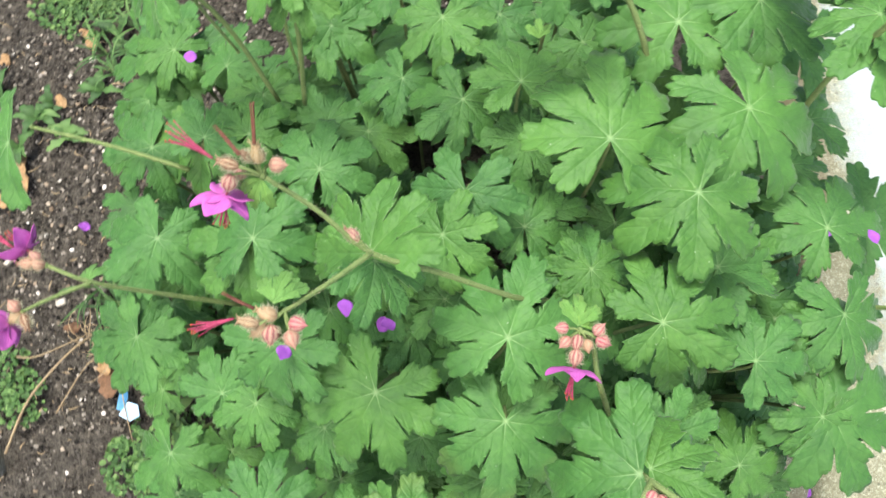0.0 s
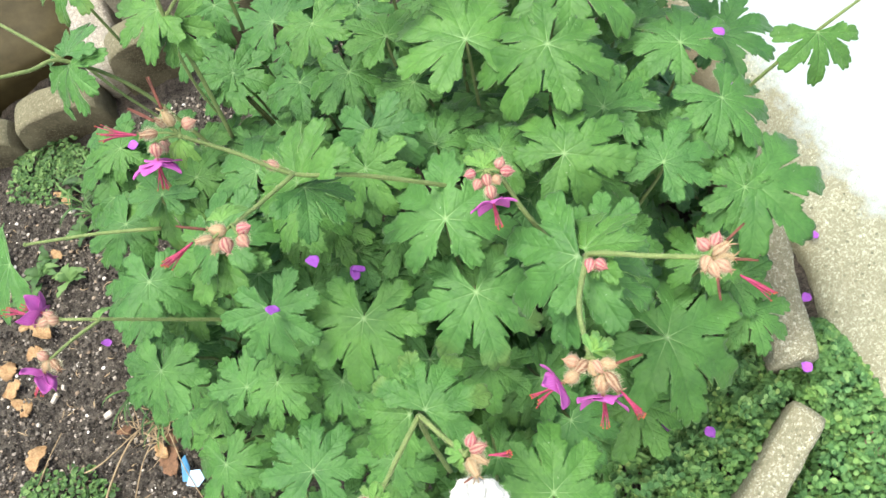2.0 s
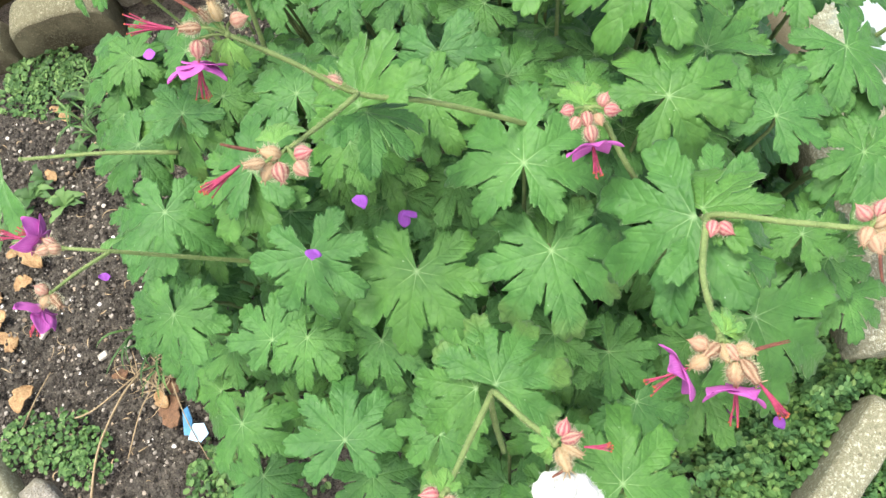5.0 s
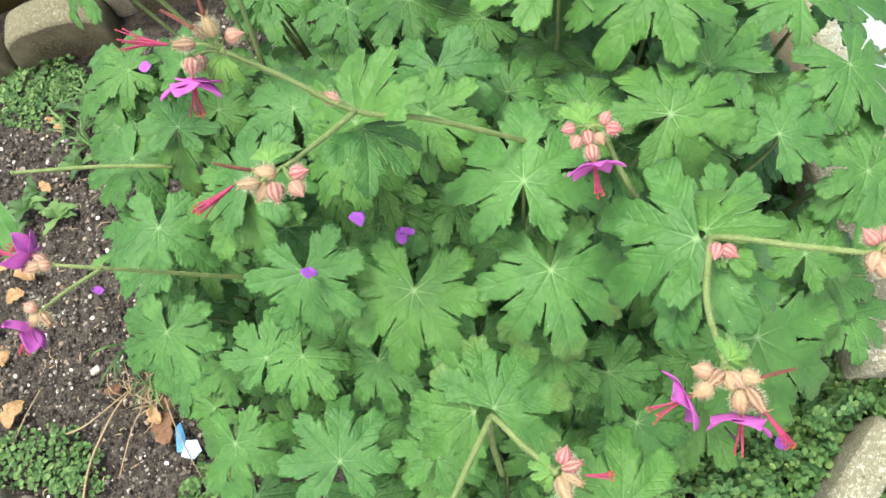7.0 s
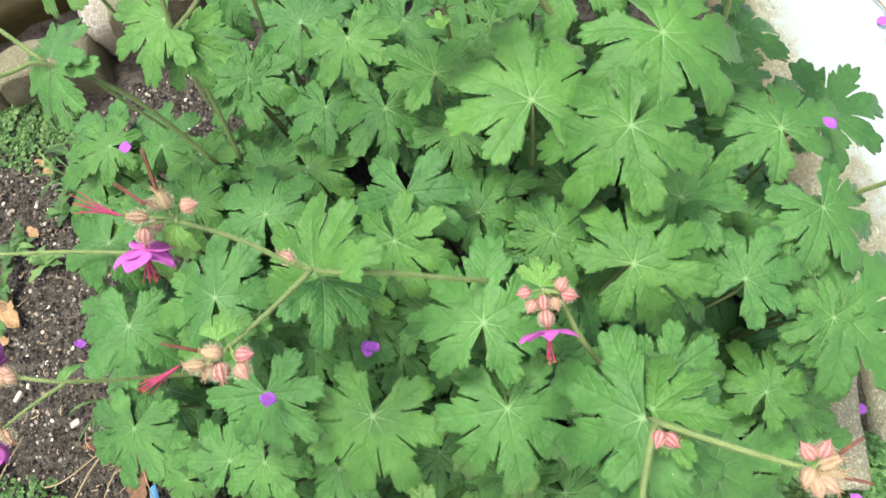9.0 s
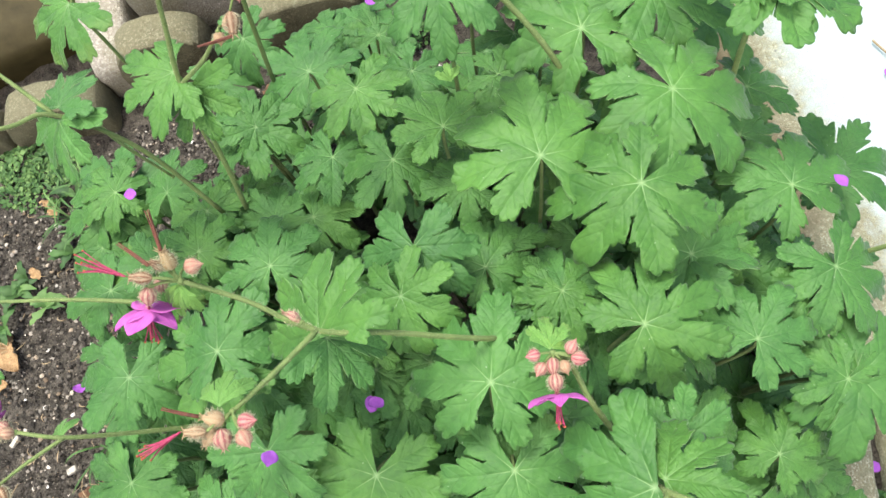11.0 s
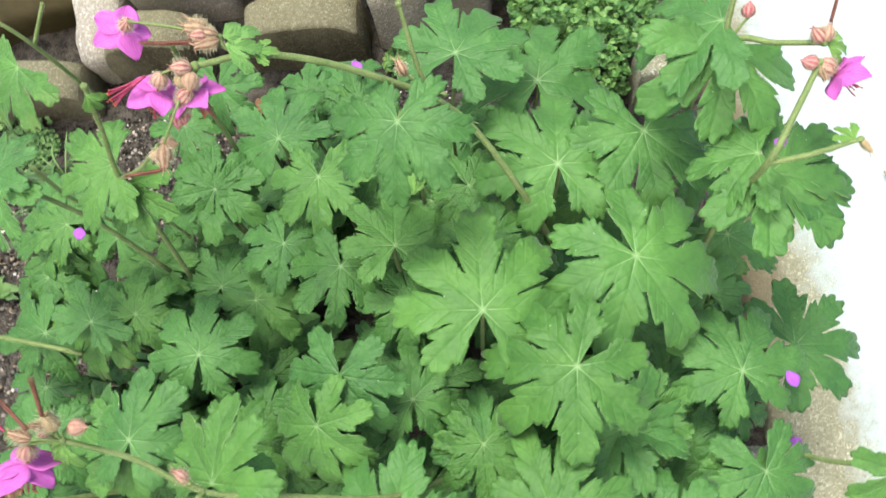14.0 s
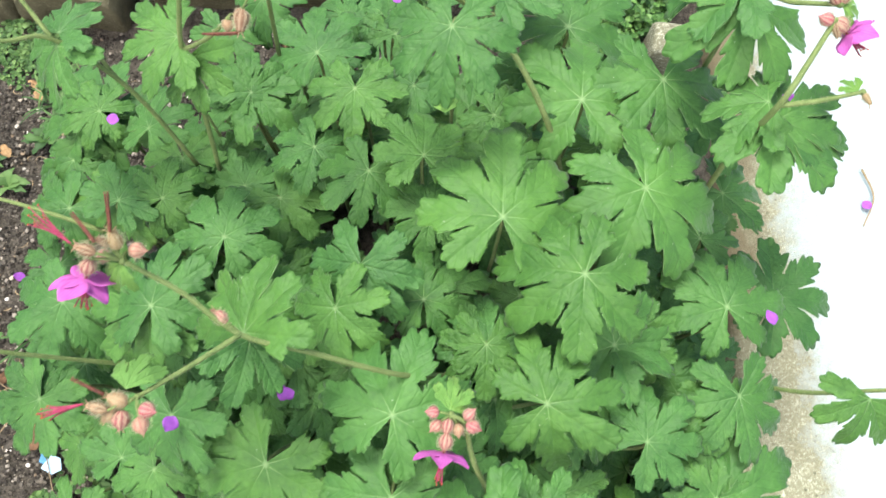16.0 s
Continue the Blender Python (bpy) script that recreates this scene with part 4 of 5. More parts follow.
s = flower_stem([(0.123, 0.023, 0.340), (0.102, -0.011, 0.358), (0.093, -0.045, 0.372)], 0.0018, "hairy stalk with two drooping magenta blooms")
bud(s, (0.086, -0.048, 0.374), (0.075, -0.040, 0.375))
calyx(s, (0.091, -0.048, 0.374), (0.077, -0.054, 0.376))
flower(s, (0.083, -0.053, 0.376), (0.064, -0.055, 0.372))
flower(s, (0.094, -0.058, 0.374), (0.089, -0.075, 0.368))
calyx(s, (0.093, -0.049, 0.374), (0.096, -0.061, 0.376))
calyx(s, (0.096, -0.052, 0.375), (0.107, -0.059, 0.376))
beak(s, (0.103, -0.056, 0.376), (0.120, -0.057, 0.378))
calyx(s, (0.097, -0.058, 0.375), (0.100, -0.072, 0.374))
tuft(s, (0.100, -0.070, 0.374), (0.107, -0.089, 0.370))
calyx(s, (0.092, -0.048, 0.373), (0.090, -0.062, 0.376))
bract(s, (0.096, -0.044, 0.372), (0.110, -0.041, 0.372))
bract(s, (0.095, -0.044, 0.372), (0.103, -0.035, 0.372))
s = flower_stem([(0.123, 0.023, 0.340), (0.124, 0.016, 0.344)], 0.0011, "short stalk with small closed buds")
bud(s, (0.124, 0.018, 0.344), (0.118, 0.010, 0.346))
bud(s, (0.125, 0.016, 0.344), (0.130, 0.007, 0.346))
s = flower_stem([(-0.026, -0.051, 0.200), (-0.024, -0.036, 0.270), (-0.019, -0.028, 0.320), (-0.008, -0.048, 0.335), (0.003, -0.066, 0.345)], 0.0018, "hairy stalk with a spent bloom and pale buds")
bud(s, (0.007, -0.064, 0.347), (0.012, -0.057, 0.350))
calyx(s, (0.006, -0.065, 0.346), (0.020, -0.066, 0.348))
calyx(s, (0.006, -0.067, 0.345), (0.014, -0.076, 0.345))
calyx(s, (0.004, -0.068, 0.344), (0.005, -0.081, 0.343))
tuft(s, (0.016, -0.072, 0.347), (0.030, -0.077, 0.347))
beak(s, (0.004, -0.079, 0.343), (-0.004, -0.081, 0.342))
bract(s, (0.001, -0.066, 0.344), (-0.007, -0.059, 0.344))
bract(s, (0.001, -0.068, 0.344), (-0.008, -0.068, 0.342))
s = flower_stem([(-0.019, -0.028, 0.320), (-0.040, -0.052, 0.335), (-0.056, -0.071, 0.345)], 0.0017, "hairy stalk with pink buds and small green bracts")
bud(s, (-0.060, -0.072, 0.346), (-0.075, -0.068, 0.350))
bud(s, (-0.062, -0.073, 0.346), (-0.073, -0.077, 0.348))
bud(s, (-0.059, -0.074, 0.346), (-0.051, -0.085, 0.346))
calyx(s, (-0.060, -0.074, 0.346), (-0.066, -0.083, 0.346))
bract(s, (-0.059, -0.071, 0.346), (-0.064, -0.060, 0.346))
bract(s, (-0.058, -0.071, 0.346), (-0.052, -0.065, 0.346))
s = flower_stem([(0.178, 0.318, 0.200), (0.153, 0.336, 0.282), (0.114, 0.375, 0.334), (0.061, 0.380, 0.390), (0.014, 0.377, 0.425), (-0.018, 0.365, 0.440)], 0.0022, "long arching stalk with open magenta blooms and pink calyces")
flower(s, (-0.036, 0.362, 0.441), (-0.046, 0.356, 0.425))
flower(s, (-0.027, 0.361, 0.441), (-0.023, 0.354, 0.423))
calyx(s, (-0.019, 0.363, 0.442), (-0.031, 0.363, 0.445))
calyx(s, (-0.020, 0.362, 0.440), (-0.022, 0.349, 0.438))
tuft(s, (-0.044, 0.361, 0.442), (-0.068, 0.352, 0.436))
calyx(s, (-0.022, 0.354, 0.436), (-0.049, 0.340, 0.420))
calyx(s, (-0.027, 0.355, 0.430), (-0.037, 0.341, 0.420))
bud(s, (-0.034, 0.353, 0.420), (-0.030, 0.332, 0.415))
bud(s, (-0.036, 0.351, 0.420), (-0.038, 0.327, 0.410))
calyx(s, (-0.041, 0.330, 0.424), (-0.043, 0.318, 0.418))
beak(s, (-0.043, 0.318, 0.418), (-0.064, 0.315, 0.420))
bract(s, (0.009, 0.377, 0.428), (0.020, 0.376, 0.430))
s = flower_stem([(0.014, 0.377, 0.425), (-0.003, 0.377, 0.435), (-0.005, 0.381, 0.440)], 0.0014, "short stalk with long seed beaks and a bloom")
calyx(s, (-0.005, 0.379, 0.440), (-0.019, 0.375, 0.442))
beak(s, (-0.017, 0.378, 0.442), (-0.046, 0.378, 0.446))
for k in range(3):
    calyx(s, (-0.010, 0.381 + 0.003 * k, 0.442), (-0.022, 0.380 + 0.005 * k, 0.446))
calyx(s, (-0.005, 0.381, 0.442), (-0.016, 0.383, 0.445))
flower(s, (-0.052, 0.391, 0.448), (-0.062, 0.393, 0.434))
bract(s, (-0.003, 0.381, 0.440), (0.009, 0.385, 0.440))
bract(s, (-0.002, 0.377, 0.438), (0.019, 0.375, 0.436))
s = flower_stem([(-0.063, 0.404, 0.250), (-0.046, 0.393, 0.380), (-0.036, 0.386, 0.430)], 0.0017, "upright hairy stalk beneath the blooms")
s = flower_stem([(-0.111, 0.313, 0.220), (-0.102, 0.328, 0.300), (-0.100, 0.342, 0.357), (-0.089, 0.353, 0.400), (-0.078, 0.360, 0.440)], 0.0018, "upright hairy stalk with paired leaves and a pink bud")
bract(s, (-0.078, 0.356, 0.438), (-0.074, 0.351, 0.430))
s = flower_stem([(-0.100, 0.342, 0.357), (-0.076, 0.337, 0.380), (-0.057, 0.339, 0.400)], 0.0014, "side stalk with hanging pink buds")
bud(s, (-0.057, 0.339, 0.400), (-0.058, 0.333, 0.395))
bud(s, (-0.054, 0.342, 0.400), (-0.044, 0.341, 0.400))
s = flower_stem([(-0.137, 0.325, 0.200), (-0.161, 0.346, 0.290), (-0.195, 0.355, 0.345), (-0.218, 0.344, 0.360), (-0.251, 0.333, 0.380)], 0.0017, "hairy stalk leaning out over the soil")
s = flower_stem([(-0.195, 0.355, 0.345), (-0.217, 0.380, 0.360), (-0.251, 0.417, 0.380)], 0.0015, "hairy side stalk leaning out over the soil")
s = flower_stem([(-0.194, 0.478, 0.220), (-0.197, 0.477, 0.310), (-0.220, 0.488, 0.350)], 0.0016, "hairy stalk with a pair of small leaves")
s = flower_stem([(-0.197, 0.477, 0.310), (-0.180, 0.497, 0.330)], 0.0014, "short hairy side stalk")
s = flower_stem([(0.279, 0.278, 0.180), (0.288, 0.306, 0.280), (0.290, 0.307, 0.367), (0.306, 0.331, 0.378), (0.321, 0.356, 0.388)], 0.0021, "stout hairy stalk with blooms over the white path")
bud(s, (0.320, 0.355, 0.388), (0.310, 0.358, 0.390))
calyx(s, (0.321, 0.357, 0.388), (0.331, 0.352, 0.386))
flower(s, (0.321, 0.355, 0.388), (0.333, 0.349, 0.382))
calyx(s, (0.321, 0.356, 0.388), (0.324, 0.348, 0.384))
s = flower_stem([(0.290, 0.307, 0.367), (0.311, 0.307, 0.374), (0.337, 0.311, 0.380)], 0.0017, "hairy side stalk reaching over the path")
calyx(s, (0.337, 0.311, 0.380), (0.342, 0.304, 0.378))
bract(s, (0.334, 0.311, 0.380), (0.328, 0.320, 0.380))
s = flower_stem([(0.283, 0.394, 0.250), (0.284, 0.393, 0.353), (0.307, 0.380, 0.372), (0.326, 0.368, 0.388)], 0.0019, "hairy stalk with striped pink calyces")
calyx(s, (0.326, 0.368, 0.388), (0.319, 0.378, 0.392))
calyx(s, (0.326, 0.368, 0.388), (0.330, 0.379, 0.394))
beak(s, (0.329, 0.377, 0.394), (0.333, 0.392, 0.405))
bract(s, (0.328, 0.368, 0.387), (0.342, 0.365, 0.386))
s = flower_stem([(0.284, 0.393, 0.353), (0.285, 0.404, 0.370), (0.288, 0.418, 0.390)], 0.0018, "upright hairy stalk")
s = flower_stem([(0.284, 0.393, 0.353), (0.290, 0.397, 0.362), (0.296, 0.402, 0.366)], 0.001, "thin stalk with one dry brown bud")
bud(s, (0.296, 0.402, 0.366), (0.298, 0.411, 0.370))
s = flower_stem([(0.107, 0.385, 0.340), (0.095, 0.389, 0.360), (0.087, 0.416, 0.400)], 0.0018, "upright hairy stalk")
s = flower_stem([(0.109, 0.380, 0.350), (0.098, 0.391, 0.340), (0.083, 0.401, 0.345)], 0.001, "thin stalk with a withered purple bloom")
calyx(s, (0.083, 0.399, 0.345), (0.078, 0.411, 0.350))
s = flower_stem([(0.320, 0.151, 0.200), (0.337, 0.138, 0.260), (0.368, 0.137, 0.290), (0.400, 0.138, 0.310)], 0.0016, "hairy stalk arching over the path")
s = flower_stem([(-0.198, 0.384, 0.300), (-0.186, 0.370, 0.270), (-0.169, 0.360, 0.220)], 0.0015, "hairy stalk")
s = flower_stem([(-0.117, 0.370, 0.300), (-0.120, 0.355, 0.260), (-0.121, 0.353, 0.200)], 0.0015, "hairy stalk")
s = flower_stem([(-0.208, 0.262, 0.200), (-0.267, 0.278, 0.210), (-0.332, 0.291, 0.220)], 0.0018, "leaf stalk reaching over the soil")

put("young_leaf", BRACT_MESH[1], Matrix.Translation((0.076, 0.344, 0.272)) @ Matrix.Rotation(0.6, 4, "X") @ Matrix.Diagonal((0.012, 0.012, 0.014, 1)), geranium, "small pale unfolding leaf")

# ---- fallen petals ----
def fallen(x, y, z, head, tilt=0.0, size=0.0118, where="dark soil"):
    m = Matrix.Translation((x, y, z)) @ Matrix.Rotation(radians(head), 4, "Z") @ Matrix.Rotation(radians(tilt), 4, "X") @ Matrix.Rotation(radians((head * 7) % 50 - 25), 4, "Y") @ Matrix.Diagonal((size * 0.95, size, size, 1))
    return tagged(put("fallen_petal", FADED_MESH[int(head) % 3], m), "single fallen violet petal lying on " + where, "petal", "fallen petals")


for x, y, z, head in ((0.325, 0.188, 0.252, 20), (-0.209, 0.362, 0.205, 80), (0.032, 0.483, 0.212, 40), (0.352, 0.296, 0.300, 10), (0.322, 0.329, 0.326, 50)):
    fallen(x, y, z, head, 8, where="a geranium leaf")
for x, y, z, head in ((-0.068, 0.143, 0.258, 200), (-0.033, 0.132, 0.222, 120), (-0.045, 0.126, 0.215, 330), (-0.104, 0.108, 0.272, 165)):
    fallen(x, y, z, head, 25, 0.0135, where="a geranium leaf")
for x, y, z, head in ((0.307, -0.073, 0.072, 30), (0.240, -0.042, 0.072, 100), (0.197, -0.083, 0.066, 190), (0.158, -0.068, 0.066, 250)):
    fallen(x, y, z, head, 6, where="creeping green plants")
for x, y, z, head in ((0.403, 0.054, 0.026, 70), (0.392, 0.150, 0.027, 280), (0.413, 0.262, 0.027, 140), (0.43, 0.485, 0.027, 60), (0.534, 0.373, 0.027, 220)):
    fallen(x, y, z, head, 5, where="the pale concrete path")
for x, y, z, head in ((-0.376, 0.265, 0.012, 90), (-0.35, 0.29, 0.012, 10), (0.36, 0.0, 0.03, 110)):
    fallen(x, y, z, head, 20)

# ---- tuft of white fluff caught on a flower stalk ----
FLUFF = simple("white_fluff", (0.40, 0.41, 0.37), (0.56, 0.57, 0.52), 90, 0.95, 0.3, 0.05)
bm = bmesh.new()
rg = random.Random(8)
bmesh.ops.create_icosphere(bm, subdivisions=5, radius=1.0)
for v in bm.verts:
    v.co = Vector((v.co.x * 0.0165, v.co.y * (0.0085 - 0.003 * v.co.x), v.co.z * 0.0075))
    v.co = Vector((v.co.x + 0.001, v.co.y - 0.087 - 22.0 * (v.co.x + 0.004) ** 2, v.co.z + 0.332))
    v.co += noise.noise_vector(v.co * 150) * 0.0036 + noise.noise_vector(v.co * 420) * 0.0012
bm.normal_update()
for v in rg.sample(list(bm.verts), 900):
    d = (v.normal + Vector((rg.uniform(-0.8, 0.8), rg.uniform(-0.8, 0.8), rg.uniform(-0.4, 0.6)))).normalized() * rg.uniform(0.001, 0.003)
    at = v.co.copy()
    tube(bm, [at, at + d * 0.6, at + d + Vector((0, 0, -0.0005))], 0.00008, 0.00004, 3, 0, False)
tagged(put("fluff", mesh_of("fluff", bm, FLUFF)), "tuft of white fluff caught below a spent bloom", "fluff")

# ---- litter on the soil ----
DRY = simple("dry_tan_leaf", (0.170, 0.093, 0.038), (0.391, 0.264, 0.128), 110, 0.8, 0.5)
BROWN = simple("dry_brown_leaf", (0.07, 0.038, 0.02), (0.19, 0.105, 0.055), 110, 0.8, 0.5)
STRAW = simple("dry_straw", (0.19, 0.135, 0.07), (0.33, 0.26, 0.15), 150, 0.8, 0.3)
BLUE = simple("light_blue_plastic", (0.24, 0.42, 0.58), (0.36, 0.54, 0.68), 60, 0.35, 0.1, 0.5)
TEAL = simple("dark_blue_plastic", (0.03, 0.12, 0.22), (0.06, 0.2, 0.33), 60, 0.35, 0.1, 0.5)


def curled_leaf(x, y, head, size, mat, label, seed, z=0.006):
    rg = random.Random(seed)
    bm = bmesh.new()
    sheets = []
    for dz in (0.0, -0.03):
        rows = []
        for j in range(11):
            t = j / 10
            w = 0.34 * math.sin(math.pi * (0.05 + 0.9 * t)) ** 0.8 * (1 + 0.22 * math.sin(9 * t + seed) + 0.12 * math.sin(23 * t + 2 * seed))
            rows.append([bm.verts.new((u * w, t - 0.5, 0.6 * u * u * w * math.cos(seed) + 0.16 * math.sin(3.4 * t + seed) + 0.16 * noise.noise(Vector((u * 2, t * 6, seed))) + dz)) for u in (-1, -0.6, -0.2, 0.2, 0.6, 1)])
        sheets.append(rows)
    for rows, flip in zip(sheets, (0, 1)):
        for a, b in zip(rows, rows[1:]):
            for i in range(5):
                q = (a[i], a[i + 1], b[i + 1], b[i])
                bm.faces.new(q[::-1] if flip else q)
    top, low = sheets
    for i in range(10):
        bm.faces.new((top[i][0], top[i + 1][0], low[i + 1][0], low[i][0]))
        bm.faces.new((top[i][5], low[i][5], low[i + 1][5], top[i + 1][5]))
    m = Matrix.Translation((x, y, z)) @ Matrix.Rotation(radians(head), 4, "Z") @ Matrix.Diagonal((size, size, size, 1))
    return tagged(put("dry_leaf", mesh_of("dry_leaf", bm, mat), m), label, "leaf", "dry leaves on the soil")


for k, (x, y, head, size) in enumerate(((-0.461, 0.322, 20, 0.034), (-0.478, 0.294, 80, 0.026), (-0.505, 0.458, 150, 0.03), (-0.47, 0.345, 60, 0.022), (-0.41, 0.5, 70, 0.02), (-0.43, 0.415, 30, 0.016), (-0.49, 0.165, 140, 0.03), (-0.403, 0.487, 20, 0.02), (-0.513, 0.262, 100, 0.03), (-0.505, 0.235, 40, 0.034), (-0.52, 0.29, 70, 0.03), (-0.48, 0.335, 120, 0.024), (-0.345, 0.118, 15, 0.02))):
    curled_leaf(x, y, head, size, DRY, "curled dry yellow-tan leaf lying on dark soil", k)
for k, (x, y, head, size) in enumerate(((-0.338, 0.103, 8, 0.036), (-0.12, 0.575, 100, 0.03), (-0.333, 0.13, 70, 0.024), (-0.385, 0.158, 100, 0.016))):
    curled_leaf(x, y, head, size, BROWN, "crumpled brown dead leaf lying on dark soil", 20 + k)


def stalk(pts, r, label):
    bm = bmesh.new()
    tube(bm, spline(pts, 6), r, r * 0.6, 6)
    return tagged(put("dry_stalk", mesh_of("dry_stalk", bm, STRAW)), label, "stalk", "dry stalks on the soil")


stalk([(-0.435, 0.03, 0.008), (-0.418, 0.075, 0.016), (-0.397, 0.1, 0.028), (-0.371, 0.132, 0.028), (-0.352, 0.158, 0.008)], 0.0014, "long bent dry straw-coloured stalk on soil")
stalk([(-0.447, 0.128, 0.006), (-0.41, 0.126, 0.02), (-0.366, 0.15, 0.01)], 0.0011, "thin dry stalk lying across the soil")
stalk([(-0.39, 0.07, 0.006), (-0.365, 0.11, 0.016), (-0.35, 0.135, 0.008)], 0.0008, "thin dry stalk lying across the soil")
stalk([(-0.50, 0.13, 0.004), (-0.475, 0.16, 0.01), (-0.46, 0.185, 0.004)], 0.0009, "short dry stalk lying on the soil")
stalk([(-0.322, 0.125, 0.03), (-0.318, 0.085, 0.02), (-0.305, 0.03, 0.006)], 0.0007, "thin dry stalk beside a blue plastic scrap")

scrap = empty("plastic_scrap", (-0.314, 0.076, 0.012), "torn light and dark blue plastic scrap on soil", "litter")


def flake(name, pts, mat, thick=0.0012):
    bm = bmesh.new()
    top = [bm.verts.new(p) for p in pts]
    low = [bm.verts.new(Vector(p) - Vector((0, 0, thick))) for p in pts]
    bm.faces.new(top)
    bm.faces.new(low[::-1])
    for i in range(len(pts)):
        j = (i + 1) % len(pts)
        bm.faces.new((top[j], top[i], low[i], low[j]))
    return part(name, bm, mat, scrap, smooth=False)


flake("light_flake", [(-0.323, 0.068, 0.014), (-0.312, 0.062, 0.012), (-0.301, 0.067, 0.016), (-0.303, 0.078, 0.018), (-0.314, 0.081, 0.017)], BLUE)
flake("dark_flake", [(-0.327, 0.074, 0.012), (-0.320, 0.071, 0.013), (-0.314, 0.085, 0.017), (-0.318, 0.101, 0.013), (-0.325, 0.098, 0.011)], TEAL)

# ---- crumbs, pebbles and small weeds on the soil ----
CRUMB, nt, b = material("soil_crumb", 0.95, 0.1)
rnd = nt.nodes.new("ShaderNodeNewGeometry").outputs["Random Per Island"]
nt.links.new(ramp(nt, rnd, [(0.0, (0.011, 0.010, 0.008)), (0.5, (0.052, 0.046, 0.038)), (0.85, (0.12, 0.108, 0.086)), (1.0, (0.30, 0.27, 0.22))]), b.inputs["Base Color"])
cc = nt.nodes.new("ShaderNodeNewGeometry").outputs["Position"]
bump(nt, b, noise_of(nt, cc, 900.0), 0.6, 0.001)
PEBBLE, nt, b = material("pale_pebble", 0.8, 0.2)
rnd = nt.nodes.new("ShaderNodeNewGeometry").outputs["Random Per Island"]
nt.links.new(ramp(nt, rnd, [(0.0, (0.11, 0.08, 0.05)), (0.55, (0.24, 0.19, 0.13)), (0.85, (0.42, 0.38, 0.30)), (1.0, (0.68, 0.66, 0.6))]), b.inputs["Base Color"])


def lumps(count, spots, low, high, seed, flat=0.7):
    """Many small rough lumps over boxes (x0, y0, x1, y1), as one mesh."""
    rg = random.Random(seed)
    verts, faces = [], []
    for k in range(count):
        x0, y0, x1, y1 = spots[k % len(spots)]
        x, y = rg.uniform(x0, x1), rg.uniform(y0, y1)
        r = low + (high - low) * rg.random() ** 3
        base = len(verts)
        q = Euler((rg.uniform(0, 6), rg.uniform(0, 6), rg.uniform(0, 6))).to_matrix()
        for v in OCTA:
            p = q @ (v * r * rg.uniform(0.7, 1.25))
            verts.append((x + p.x, y + p.y, soil_height(x, y) - 0.004 + r * 0.3 + p.z * flat))
        faces += [(base + a, base + b2, base + c) for a, b2, c in OCTA_FACES]
    return verts, faces


tmp = bmesh.new()
bmesh.ops.create_icosphere(tmp, subdivisions=1, radius=1.0)
OCTA = [v.co.copy() for v in tmp.verts]
tmp.verts.index_update()
OCTA_FACES = [tuple(v.index for v in f.verts) for f in tmp.faces]
tmp.free()


def stuff(name, verts, faces, mat, label, category, smooth=False):
    me = bpy.data.meshes.new(name)
    me.from_pydata(verts, [], faces)
    me.materials.append(mat)
    if smooth:
        me.polygons.foreach_set("use_smooth", [True] * len(me.polygons))
    me.update()
    return tagged(put(name, me), label, category, kind="stuff")


SOIL_SPOTS = [(-0.60, -0.05, -0.20, 0.58), (-0.58, 0.05, -0.30, 0.50), (-0.30, 0.40, 0.10, 0.58)]
stuff("soil_crumbs", *lumps(32000, SOIL_SPOTS, 0.0006, 0.0029, 3), CRUMB, "loose dark crumbs of garden soil", "soil")
stuff("pebbles", *lumps(2400, SOIL_SPOTS, 0.0005, 0.0030, 4, 0.5), PEBBLE, "small pale pebbles and chips scattered on soil", "pebbles")



def weed_leaves(count, spots, size, height, seed, stretch=1.0, mound=None):
    """Many small rounded leaves with a cupped blade over round patches (x, y, radius), as one mesh."""
    rg = random.Random(seed)
    verts, faces = [], []
    for k in range(count):
        cx, cy, r = spots[k % len(spots)]
        a, d = rg.uniform(0, math.tau), math.sqrt(rg.random())
        x, y = cx + math.cos(a) * d * r, cy + math.sin(a) * d * r
        if mound and not mound(x, y):
            continue
        top = height * (1 - 0.6 * d * d) * (0.75 + 0.5 * noise.noise(Vector((x * 60, y * 60, seed))))
        z = max(0.003, top * rg.uniform(0.4, 1.0) ** 0.6)
        s = size * rg.uniform(0.6, 1.25)
        m = Matrix.Translation((x, y, z)) @ Euler((rg.gauss(0, 0.32), rg.gauss(0, 0.32), rg.uniform(0, 6.3))).to_matrix().to_4x4()
        base = len(verts)
        for u, v, w in ((0, 0, -0.15), (-0.5, 0.35, 0.1), (-0.62, 0.9, 0.12), (-0.35, 1.4, 0.02), (0, 1.55, -0.1), (0.35, 1.4, 0.02), (0.62, 0.9, 0.12), (0.5, 0.35, 0.1), (0, 0.8, -0.08)):
            verts.append(tuple(m @ Vector((u * s, (v - 0.75) * s * stretch, w * s))))
        faces += [(base + 8, base + i, base + (i + 1) % 8) for i in range(8)]
    return verts, faces


MAT_LEAF, nt, b = material("creeping_leaf", 0.6, 0.18)
rnd = nt.nodes.new("ShaderNodeNewGeometry").outputs["Random Per Island"]
matcol = ramp(nt, rnd, [(0.0, (0.034, 0.096, 0.03)), (0.5, (0.058, 0.143, 0.043)), (0.85, (0.088, 0.195, 0.063)), (1.0, (0.14, 0.245, 0.08))])
patch = noise_of(nt, nt.nodes.new("ShaderNodeNewGeometry").outputs["Position"], 22.0, 3.0)
